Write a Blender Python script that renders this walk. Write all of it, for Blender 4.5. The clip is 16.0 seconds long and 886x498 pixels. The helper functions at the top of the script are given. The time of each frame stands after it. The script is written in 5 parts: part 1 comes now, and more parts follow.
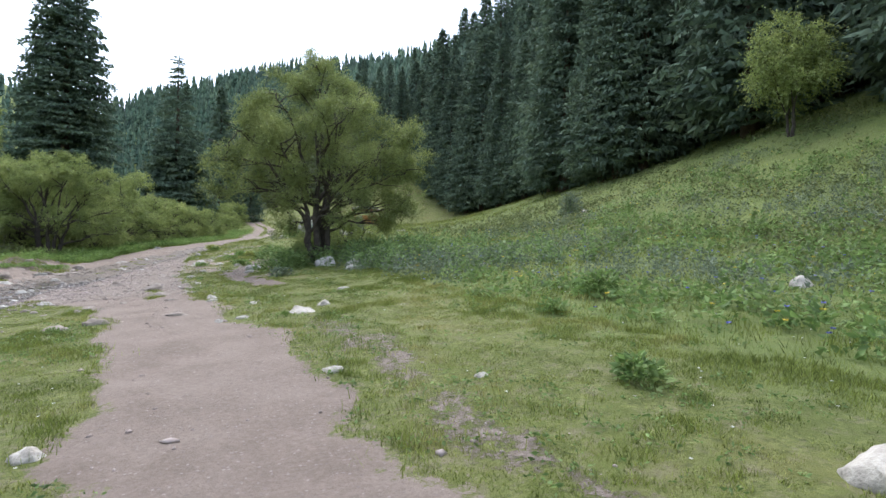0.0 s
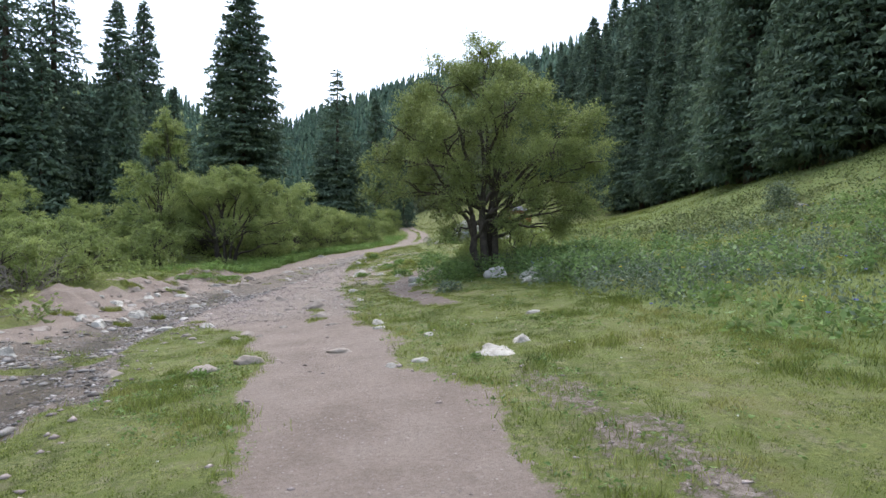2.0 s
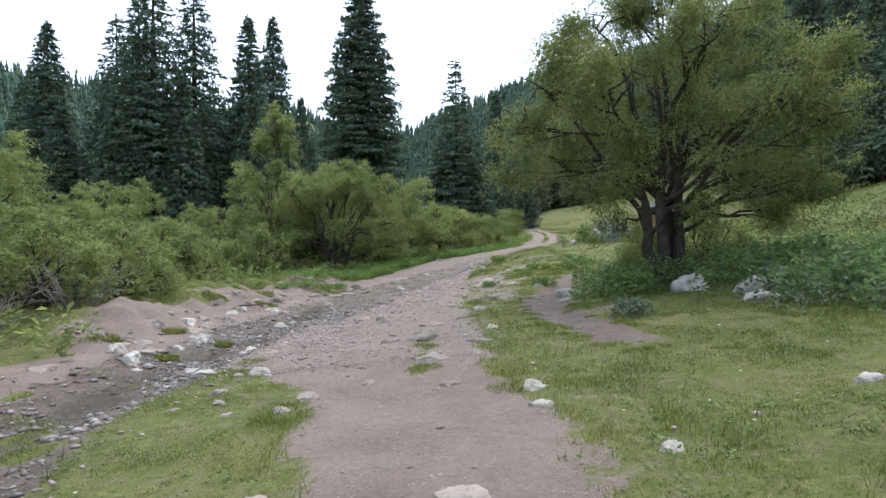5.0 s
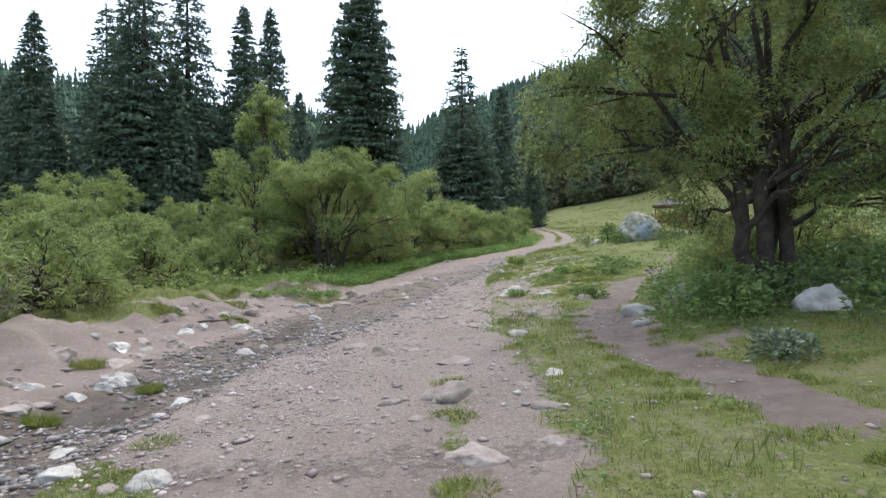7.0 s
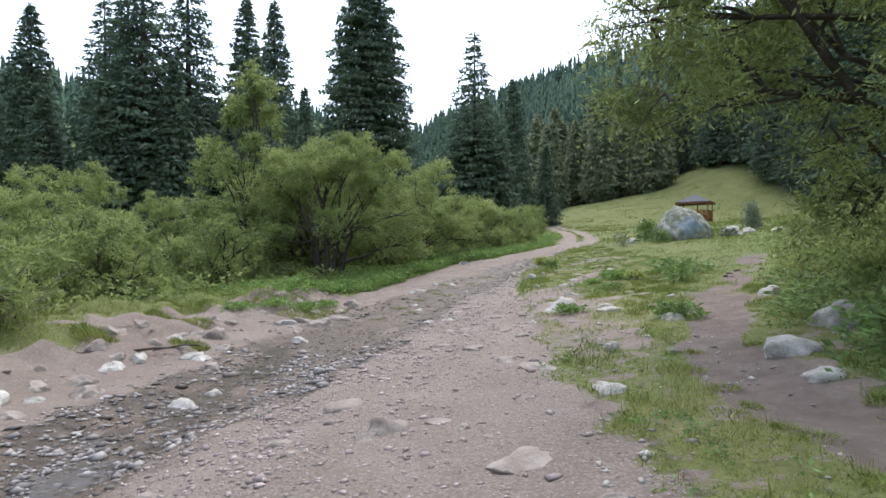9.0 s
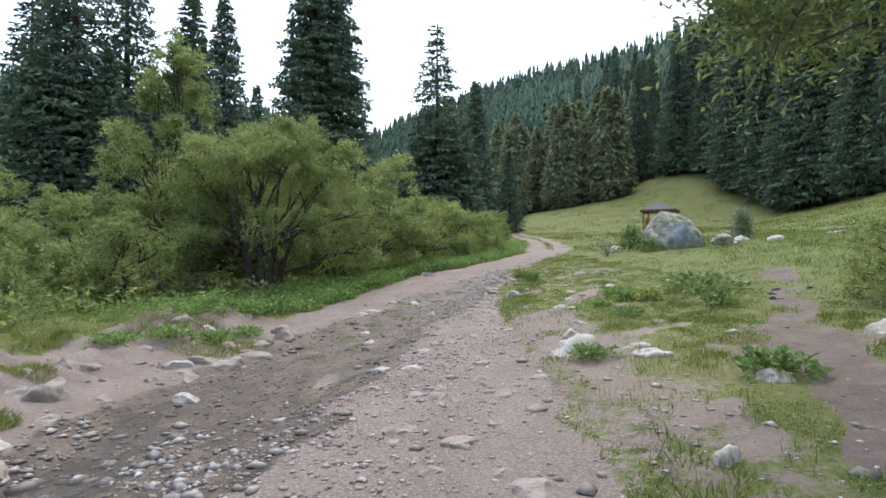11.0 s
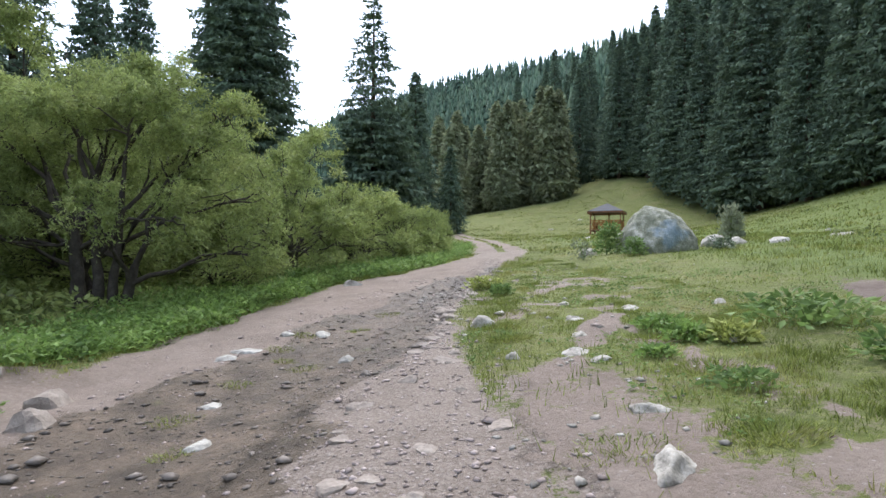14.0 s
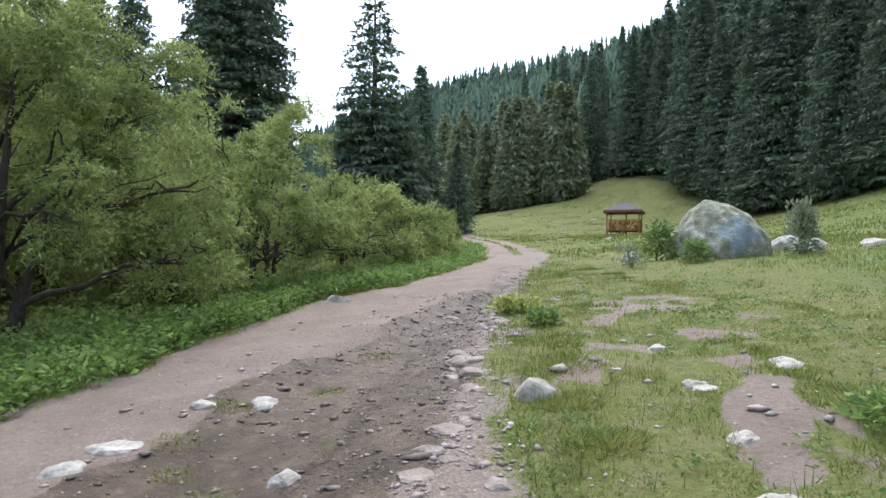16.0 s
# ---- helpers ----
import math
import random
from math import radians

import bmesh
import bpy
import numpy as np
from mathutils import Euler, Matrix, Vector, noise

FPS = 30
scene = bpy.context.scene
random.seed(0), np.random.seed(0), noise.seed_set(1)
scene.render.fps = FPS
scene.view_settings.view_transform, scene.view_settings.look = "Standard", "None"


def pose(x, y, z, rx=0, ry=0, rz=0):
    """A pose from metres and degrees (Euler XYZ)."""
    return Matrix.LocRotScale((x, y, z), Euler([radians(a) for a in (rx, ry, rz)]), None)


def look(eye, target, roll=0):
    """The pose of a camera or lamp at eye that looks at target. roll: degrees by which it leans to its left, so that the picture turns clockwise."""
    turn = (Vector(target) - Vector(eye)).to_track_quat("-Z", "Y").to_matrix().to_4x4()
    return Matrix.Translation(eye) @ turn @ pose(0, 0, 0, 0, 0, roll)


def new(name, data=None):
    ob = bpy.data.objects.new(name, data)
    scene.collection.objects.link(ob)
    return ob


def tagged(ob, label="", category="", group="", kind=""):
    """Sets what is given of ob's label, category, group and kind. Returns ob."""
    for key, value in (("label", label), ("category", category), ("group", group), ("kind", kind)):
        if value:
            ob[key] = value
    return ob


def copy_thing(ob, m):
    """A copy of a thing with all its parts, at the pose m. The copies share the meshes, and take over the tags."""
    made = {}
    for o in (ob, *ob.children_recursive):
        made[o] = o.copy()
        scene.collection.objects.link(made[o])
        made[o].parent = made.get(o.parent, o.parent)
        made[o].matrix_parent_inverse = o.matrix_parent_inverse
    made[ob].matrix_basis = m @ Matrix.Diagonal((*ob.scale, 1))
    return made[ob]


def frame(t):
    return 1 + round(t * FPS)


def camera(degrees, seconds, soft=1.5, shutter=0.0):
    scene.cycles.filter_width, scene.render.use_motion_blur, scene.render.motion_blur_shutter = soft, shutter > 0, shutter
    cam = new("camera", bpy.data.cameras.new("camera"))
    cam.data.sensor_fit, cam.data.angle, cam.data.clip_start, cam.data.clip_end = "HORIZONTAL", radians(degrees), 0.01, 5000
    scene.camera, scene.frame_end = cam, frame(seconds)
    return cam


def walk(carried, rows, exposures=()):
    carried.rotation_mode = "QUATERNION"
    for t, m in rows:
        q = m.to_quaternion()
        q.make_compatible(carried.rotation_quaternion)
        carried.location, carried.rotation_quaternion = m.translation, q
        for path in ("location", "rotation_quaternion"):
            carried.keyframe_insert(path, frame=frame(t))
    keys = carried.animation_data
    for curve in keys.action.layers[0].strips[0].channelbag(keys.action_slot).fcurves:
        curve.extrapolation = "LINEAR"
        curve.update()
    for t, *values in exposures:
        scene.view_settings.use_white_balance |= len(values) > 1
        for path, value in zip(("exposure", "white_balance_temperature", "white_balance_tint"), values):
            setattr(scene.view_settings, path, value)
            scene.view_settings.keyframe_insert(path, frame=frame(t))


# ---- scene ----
cam = camera(76.9, 16.0)
METRES, EYE, TILT, LEAN, TURN = 25.4, 1.5, 0.0, 0.0, -23.8
ROWS = [
    (0.0, 0.0, 0.0, 0.0, 0.01, -0.44, -1.25),
    (0.5, -0.0112, 0.0256, 0.0018, 1.0, -0.41, -1.29),
    (1.0, -0.0235, 0.0522, 0.0051, 3.47, -0.47, -1.07),
    (1.5, -0.0383, 0.0753, 0.0067, 9.05, -0.52, -0.88),
    (2.0, -0.0489, 0.1017, 0.0062, 14.85, -0.45, -0.25),
    (2.5, -0.0618, 0.1292, 0.0041, 20.96, -0.25, 0.04),
    (3.0, -0.0711, 0.157, 0.0031, 22.49, -0.19, 0.21),
    (3.5, -0.0882, 0.1821, 0.0033, 24.57, -0.2, 0.2),
    (4.0, -0.1015, 0.2084, 0.0037, 26.33, -0.13, 0.26),
    (6.5, -0.1771, 0.3522, 0.0028, 27.27, -0.18, 0.53),
    (7.0, -0.1987, 0.3759, 0.0036, 27.16, -0.18, 0.4),
    (7.5, -0.2172, 0.401, 0.0034, 27.29, -0.12, 0.46),
    (8.0, -0.2346, 0.4257, 0.0034, 27.79, -0.11, 0.52),
    (8.5, -0.2474, 0.4546, 0.0031, 27.89, -0.13, 0.58),
    (9.0, -0.2672, 0.4821, 0.0037, 27.96, -0.19, 0.5),
    (9.5, -0.2845, 0.5093, 0.0034, 26.87, -0.18, 0.28),
    (12.0, -0.3567, 0.6483, 0.0089, 22.09, 0.72, -0.04),
    (12.5, -0.3709, 0.6756, 0.0093, 21.08, 0.7, -0.18),
    (13.0, -0.3773, 0.7043, 0.0093, 19.83, 0.74, -0.11),
    (13.5, -0.3887, 0.7351, 0.0083, 18.64, 0.68, -0.23),
    (14.0, -0.3975, 0.7674, 0.0065, 17.3, 0.63, -0.46),
    (14.5, -0.4094, 0.7988, 0.0078, 16.81, 0.65, -0.42),
    (15.0, -0.4221, 0.8287, 0.0084, 17.28, 0.64, -0.52),
    (15.5, -0.4308, 0.8593, 0.0112, 17.73, 0.67, -0.39),
    (16.0, -0.4411, 0.8892, 0.0119, 17.88, 0.66, -0.48),
]
walk(cam, [(t, pose(0, 0, EYE, TILT, LEAN, TURN) @ pose(METRES * x, METRES * y, METRES * z, 90 + pitch, roll, yaw)) for t, x, y, z, yaw, pitch, roll in ROWS],
     exposures=[(0.0, 1.8), (1.5, 1.7), (4.0, 1.6), (7.5, 1.74), (9.5, 1.73), (12.5, 1.73), (14.0, 1.86), (16.0, 1.92)])

# ---- light ----
world = bpy.data.worlds.new("overcast_sky")
scene.world = world
world.use_nodes = True
wn, wl = world.node_tree.nodes, world.node_tree.links
sky = wn.new("ShaderNodeTexSky")
sky.sky_type = "NISHITA"
sky.sun_disc = False
sky.sun_elevation, sky.sun_rotation = radians(64), radians(5)
sky.altitude, sky.air_density, sky.dust_density, sky.ozone_density = 2000, 1.0, 4.0, 1.0
cloud = wn.new("ShaderNodeHueSaturation")
cloud.inputs["Saturation"].default_value = 0.62
wl.new(sky.outputs[0], cloud.inputs["Color"])
wl.new(cloud.outputs[0], wn["Background"].inputs["Color"])
wn["Background"].inputs["Strength"].default_value = 0.15
sun_data = bpy.data.lights.new("sun", "SUN")
sun_data.energy, sun_data.angle, sun_data.color = 1.1, radians(60), (1.0, 0.98, 0.95)
sun = new("sun", sun_data)
sun.matrix_world = look((0, 0, 50), (-math.sin(radians(5)) * math.cos(radians(64)), -math.cos(radians(5)) * math.cos(radians(64)), 50 - math.sin(radians(64))))

# ---- numbers and noise ----
rng = np.random.default_rng(7)


def smooth(a, b, x):
    t = np.clip((x - a) / (b - a), 0, 1)
    return t * t * (3 - 2 * t)


def hashed(i, j, seed):
    v = np.sin(i * 127.1 + j * 311.7 + seed * 74.7) * 43758.5453
    return v - np.floor(v)


def value_noise(x, y, size, seed=0):
    """Smooth noise between -1 and 1, with features of about the given size."""
    u, v = np.asarray(x) / size, np.asarray(y) / size
    i, j = np.floor(u), np.floor(v)
    f, g = u - i, v - j
    f, g = f * f * (3 - 2 * f), g * g * (3 - 2 * g)
    a = hashed(i, j, seed) * (1 - f) + hashed(i + 1, j, seed) * f
    b = hashed(i, j + 1, seed) * (1 - f) + hashed(i + 1, j + 1, seed) * f
    return (a * (1 - g) + b * g) * 2 - 1


def fractal(x, y, size, seed=0, octaves=3):
    total, weight = 0, 1.0
    for k in range(octaves):
        total = total + weight * value_noise(x, y, size / 2 ** k, seed + 13 * k)
        weight *= 0.5
    return total / 1.75


# ---- plan of the valley: edges of road, stream and trail as x over y ----
def road_right(y):
    return np.interp(y, [-20, 3, 8, 10, 13, 16, 20, 24, 28, 31, 34, 38, 42, 48, 58, 70, 78, 92, 112],
                     [1.5, 1.25, 1.1, 0.55, 0.25, -0.2, -0.42, -0.5, -0.4, 0.0, 0.8, 2.2, 3.9, 5.9, 7.3, 8.6, 9.2, 9.1, 9.6])


def road_left(y):
    return np.interp(y, [-20, 4, 7.5, 10, 13, 14.5, 17, 20, 25, 28, 30, 33, 36, 38, 45, 48, 58, 70, 78, 92, 112],
                     [-1.0, -0.8, -1.0, -1.2, -1.9, -3.0, -7.0, -7.2, -6.4, -5.5, -4.5, -3.6, -2.6, -0.6, 2.0, 3.0, 4.9, 6.2, 6.8, 6.9, 7.2])


def wet_left(y):
    return np.interp(y, [-20, 8, 12.5, 19, 23.6, 25, 26.5, 28, 30, 32, 33.5, 35.5, 37.6, 40],
                     [-6.5, -6.0, -5.8, -5.6, -5.3, -4.95, -4.4, -3.55, -2.75, -1.8, -0.9, 0.4, 1.8, 2.8])


def wet_right(y):
    return np.interp(y, [-20, 8, 10, 13, 17, 19, 21, 23.5, 25, 27.3, 29.3, 31, 33, 35, 37.6, 40],
                     [-2.8, -2.8, -3.1, -3.9, -3.9, -3.6, -3.1, -2.2, -1.85, -1.55, -0.75, -0.4, 0.25, 1.1, 2.0, 2.8])


def trail_middle(y):
    return np.interp(y, [13, 15, 18.5, 20.5, 22, 24.5, 26.5, 30, 36], [2.6, 1.6, 1.05, 1.3, 2.0, 3.1, 4.3, 6.2, 9.0])


def hill_skyline(b):
    """Tangent of the skyline's elevation, by bearing in degrees."""
    return np.interp(b, [-180, -90, -50, -36, -26, -17, -10, -7, 0, 7, 15, 23, 40, 70, 110, 180],
                     [0.2, 0.28, 0.27, 0.26, 0.25, 0.25, 0.2, 0.22, 0.272, 0.315, 0.335, 0.37, 0.44, 0.44, 0.3, 0.2])


def hill_crest(b):
    return np.interp(b, [-180, -90, -45, -20, -12, -7, 0, 7, 15, 23, 40, 70, 110, 180],
                     [420, 400, 520, 700, 820, 560, 440, 370, 320, 290, 240, 230, 300, 420])


def hill_foot(b):
    return np.interp(b, [-180, -60, -20, -10, 0, 10, 20, 30, 40, 60, 100, 180], [160, 150, 200, 260, 210, 150, 125, 100, 70, 60, 100, 160])


def height(x, y):
    """The ground's height in metres."""
    x, y = np.asarray(x, float), np.asarray(y, float)
    r = np.interp(y, [-40, -20, 0, 10, 20, 28, 38, 50, 60, 78, 90, 110], [-0.5, -0.3, 0.02, 0.12, 0.2, 0.38, 0.95, 1.7, 2.3, 3.3, 4.1, 5.4])
    c = np.interp(y, [-20, 0, 17, 30, 38, 50, 80, 110], [0, 0, -1.2, -2.5, -2.5, 3, 8, 8])
    a = np.interp(y, [0, 20, 40, 80], [0.06, 0.1, 0.09, 0.045])
    d = x - c
    s = np.maximum(0, x - 8 - 0.33 * np.maximum(0, y - 20))
    z = r + a * np.clip(d, -3, 32) + np.where(s < 24, 0.0105 * s * s, 6.05 + 0.42 * (np.minimum(s, 40) - 24))
    # the far meadow climbs towards the forest, steeper on its uphill side
    climb = np.interp(x, [-6, 5, 10, 14, 22, 29, 35, 39, 50], [0, 0.3, 1.2, 2.7, 3.8, 4.9, 6.6, 8.8, 10.0])
    z = z + climb * np.clip((y - 88) / 27, 0, 1) + 0.05 * np.clip(y - 115, 0, 30) * smooth(-6, 8, x)
    near = 1 - smooth(45, 70, np.abs(y - 15))
    # eroded bank on the stream's far side, and the low ground behind it
    bank = smooth(15, 19, y) * (1 - smooth(27.5, 30.5, y))
    edge = road_left(y) + 0.25 * value_noise(x, y, 1.3, 3)
    lumps = 0.62 + 0.35 * value_noise(x, y, 1.3, 5) + 0.2 * (0.5 - np.abs(value_noise(x, y, 0.9, 6))) + 0.2 * (0.5 - np.abs(value_noise(x, y, 0.45, 7)))
    z = z + bank * (0.55 * lumps + 0.12 * value_noise(x, y, 0.35, 8) + 0.06 * value_noise(x, y, 0.17, 9)) * smooth(edge + 1.0, edge - 0.6, x) * (1 - smooth(2.5, 5.0, edge - x))
    left = smooth(1.0, 7.0, road_left(y) - x)
    z = z + near * left * (0.25 - 0.7 * smooth(6, 14, road_left(y) - x)) * (1 - bank * (1 - smooth(2.5, 5.0, edge - x)))
    # stream bed and wheel ruts
    mid, half = (wet_left(y) + wet_right(y)) / 2, np.maximum(0.3, (wet_right(y) - wet_left(y)) / 2)
    z = z - 0.13 * smooth(1.15, 0.3, np.abs(x - mid) / half) * (1 - smooth(35, 40, y)) * smooth(-20, 2, y)
    z = z - 0.05 * smooth(0.7, 0.1, np.abs(x - trail_middle(y))) * smooth(14, 17, y) * (1 - smooth(30, 34, y))
    # small relief
    fine = 1 - smooth(45, 90, np.hypot(x, y - 15))
    z = z + fine * (0.05 * fractal(x, y, 2.2, 21) + 0.022 * value_noise(x, y, 0.55, 22) + 0.008 * value_noise(x, y, 0.17, 23))
    z = z + 0.12 * (1 - fine) * value_noise(x, y, 9.0, 24)
    # mountain sides
    dist, b = np.hypot(x, y - 10), np.degrees(np.arctan2(x, y - 10))
    f, cr = hill_foot(b), hill_crest(b)
    top = hill_skyline(b) * cr - 9
    k = np.clip((dist - f) / (cr - f), 0, 1.0)
    rise = top * (k ** 1.15) - np.maximum(0, dist - cr) * 0.12
    rise = rise * (1 + 0.1 * fractal(x, y, 90, 31) * k * (1 - 0.6 * k))
    return z * (1 - smooth(0.2, 0.9, k)) + np.where(dist > f, rise, 0)


def zones(x, y):
    """How much of the ground at a place is bare earth, wet, gravel, lush verge: four arrays from 0 to 1."""
    x, y = np.asarray(x, float), np.asarray(y, float)
    w = 0.35 * fractal(x, y, 1.2, 41) + 0.14 * value_noise(x, y, 0.3, 42)
    far = 1 + 0.4 * smooth(40, 60, y)
    road = smooth(-0.42, 0.5, (x - road_left(y)) / far + w) * smooth(-0.42, 0.5, (road_right(y) - x) / far + w)
    crown = smooth(0.35, 0.1, np.abs(x - (road_left(y) + road_right(y)) / 2 - 0.1) + w * 0.5) * smooth(46, 52, y)
    crown = np.maximum(crown, 0.75 * smooth(0.24, 0.06, np.abs(x + 0.92) + 0.9 * np.abs(w)) * smooth(13, 14, y) * (1 - smooth(16.4, 17.2, y)))
    road = road * (1 - 0.85 * crown) * (1 - smooth(108, 116, y))
    trail = smooth(0.54, 0.28, np.abs(x - trail_middle(y)) + 0.5 * w) * smooth(13.5, 15.5, y) * (1 - smooth(28, 33, y)) * (1 - smooth(22.5, 25, y) * (0.45 + 0.5 * value_noise(x, y, 0.8, 55)))
    fork = 0.55 * smooth(0.6, 0.3, np.abs(x - 2.3) / 1.4 + 1.2 * np.abs(y - 23.2) / 1.4 - 0.4 + w)
    bare = smooth(0.34, 0.62, fractal(x, y, 1.7, 44) + 0.25 * value_noise(x, y, 0.4, 45)) * smooth(6, 3, x) * smooth(-20, -10, x) * (0.3 + 0.7 * smooth(17, 22, y)) * (1 - smooth(28.5, 31, y))
    shoulder = smooth(1.5, 0.2, np.abs(x - road_right(y) - 0.6) + 1.6 * w) * (0.35 + 0.3 * smooth(18, 24, y)) * (1 - smooth(26, 28.5, y))
    strip = 0.52 * smooth(0.5, 0.15, np.abs(x - road_right(y) - 0.75) + 1.3 * w) * (1 - smooth(8, 10.5, y))
    shoulder = np.maximum(shoulder, strip)
    foot = smooth(0.36, 0.12, np.abs(x - np.interp(y, [26.3, 27.3, 28.2, 29.2, 30.5], [-0.2, 0.5, 1.15, 1.75, 1.9])) + 1.1 * w) * smooth(26.0, 26.8, y) * (1 - smooth(29.2, 30.4, y))
    shoulder = np.maximum(shoulder, 0.85 * foot)
    specks = 0.7 * smooth(0.3, 0.6, value_noise(x, y, 0.55, 51) + 0.6 * value_noise(x, y, 0.2, 52)) * smooth(15, 18, y) * (1 - smooth(33, 37, y)) * smooth(4.5, 2.5, x - road_right(y)) * smooth(-0.3, 0.2, x - road_right(y))
    shoulder = np.maximum(shoulder, specks)
    mid, half = (wet_left(y) + wet_right(y)) / 2, (wet_right(y) - wet_left(y)) / 2
    wet = smooth(0.25, -0.15, np.abs(x - mid) - half + 1.3 * w) * (1 - smooth(37, 40, y))
    isle = smooth(0.86, 1.1, value_noise(x, y, 1.5, 47) + 0.4 * value_noise(x, y, 0.5, 48) + 0.35 * smooth(20, 12, y))
    edge = road_left(y)
    bank = smooth(15, 18, y) * (1 - smooth(27.5, 30, y)) * smooth(-1.7, -0.3, x - edge + 1.4 * w) * smooth(0.6, -0.2, x - wet_left(y))
    bank = bank * (1 - 0.8 * smooth(0.5, 0.75, value_noise(x, y, 0.9, 49)) * smooth(0.2, -0.4, x - edge))
    shore = smooth(-0.2, 0.3, x - wet_left(y) + 1.2 + w) * smooth(0.4, -0.1, x - wet_left(y)) * smooth(6, 9, y) * (1 - smooth(16, 19, y))
    dirt = np.clip(np.maximum.reduce([road, trail, fork, 0.44 * bare * (1 - smooth(40, 60, y)), shoulder, bank, shore, wet * (1 - 0.8 * isle)]), 0, 1)
    wet = wet * (1 - isle)
    gravel = smooth(13, 16, y) * (1 - smooth(45, 60, y)) * smooth(0.6, -0.2, np.abs(x - (wet_right(y) + road_right(y)) / 2) - 0.5 * (road_right(y) - wet_right(y)) + w)
    gravel = np.maximum(gravel, 0.7 * smooth(0.5, -0.1, np.abs(x - wet_right(y) + 0.2) + w - 0.3) * smooth(4, 8, y))
    gravel = np.maximum(gravel, strip)
    lush = smooth(0.1, -0.5, x - road_left(y) + w) * smooth(25, 29, y) + smooth(3.2, 6.0, x - 0.16 * np.maximum(0, y - 20)) * (1 - smooth(60, 80, y))
    loam = np.maximum(trail, 0.8 * fork)
    return dirt, wet, gravel, np.clip(lush, 0, 1), loam


# ---- materials ----
def material(name, colours, roughness=0.9, scale=8.0, fine=60.0, bump=0.3, bump_distance=0.02, island=0.0, translucent=0.0, metallic=0.0, specular=0.3, per_object=0.0):
    """A node material: colours mixed by noise at two scales, with relief; island varies each joined piece, per_object each object."""
    m = bpy.data.materials.new(name)
    m.use_nodes = True
    n, l = m.node_tree.nodes, m.node_tree.links
    bsdf = n["Principled BSDF"]
    bsdf.inputs["Roughness"].default_value = roughness
    bsdf.inputs["Metallic"].default_value = metallic
    bsdf.inputs["Specular IOR Level"].default_value = specular
    co = n.new("ShaderNodeTexCoord")
    big, small = n.new("ShaderNodeTexNoise"), n.new("ShaderNodeTexNoise")
    big.inputs["Scale"].default_value, small.inputs["Scale"].default_value = scale, fine
    big.inputs["Detail"].default_value, small.inputs["Detail"].default_value = 4, 3
    for t in (big, small):
        l.new(co.outputs["Object"], t.inputs["Vector"])
    add = n.new("ShaderNodeMath")
    add.operation = "MULTIPLY_ADD"
    l.new(small.outputs["Fac"], add.inputs[0])
    add.inputs[1].default_value = 0.45
    l.new(big.outputs["Fac"], add.inputs[2])
    ramp = n.new("ShaderNodeValToRGB")
    l.new(add.outputs[0], ramp.inputs["Fac"])
    e = ramp.color_ramp.elements
    for k, c in enumerate(colours):
        p = 0.45 + 0.55 * k / max(1, len(colours) - 1)
        el = e[k] if k < 2 else e.new(p)
        el.position, el.color = p, (*c, 1)
    out = ramp.outputs["Color"]
    for source, amount in (("island", island), ("object", per_object)):
        if amount:
            r = n.new("ShaderNodeNewGeometry").outputs["Random Per Island"] if source == "island" else n.new("ShaderNodeObjectInfo").outputs["Random"]
            span = n.new("ShaderNodeMapRange")
            span.inputs["To Min"].default_value, span.inputs["To Max"].default_value = 1 - amount, 1 + amount
            l.new(r, span.inputs["Value"])
            hsv = n.new("ShaderNodeHueSaturation")
            l.new(span.outputs[0], hsv.inputs["Value"])
            l.new(out, hsv.inputs["Color"])
            out = hsv.outputs["Color"]
    l.new(out, bsdf.inputs["Base Color"])
    if bump:
        b = n.new("ShaderNodeBump")
        b.inputs["Strength"].default_value, b.inputs["Distance"].default_value = bump, bump_distance
        l.new(add.outputs[0], b.inputs["Height"])
        l.new(b.outputs[0], bsdf.inputs["Normal"])
    if translucent:
        tr, mix = n.new("ShaderNodeBsdfTranslucent"), n.new("ShaderNodeMixShader")
        l.new(out, tr.inputs["Color"])
        mix.inputs[0].default_value = translucent
        l.new(bsdf.outputs[0], mix.inputs[1])
        l.new(tr.outputs[0], mix.inputs[2])
        l.new(mix.outputs[0], n["Material Output"].inputs["Surface"])
    return m


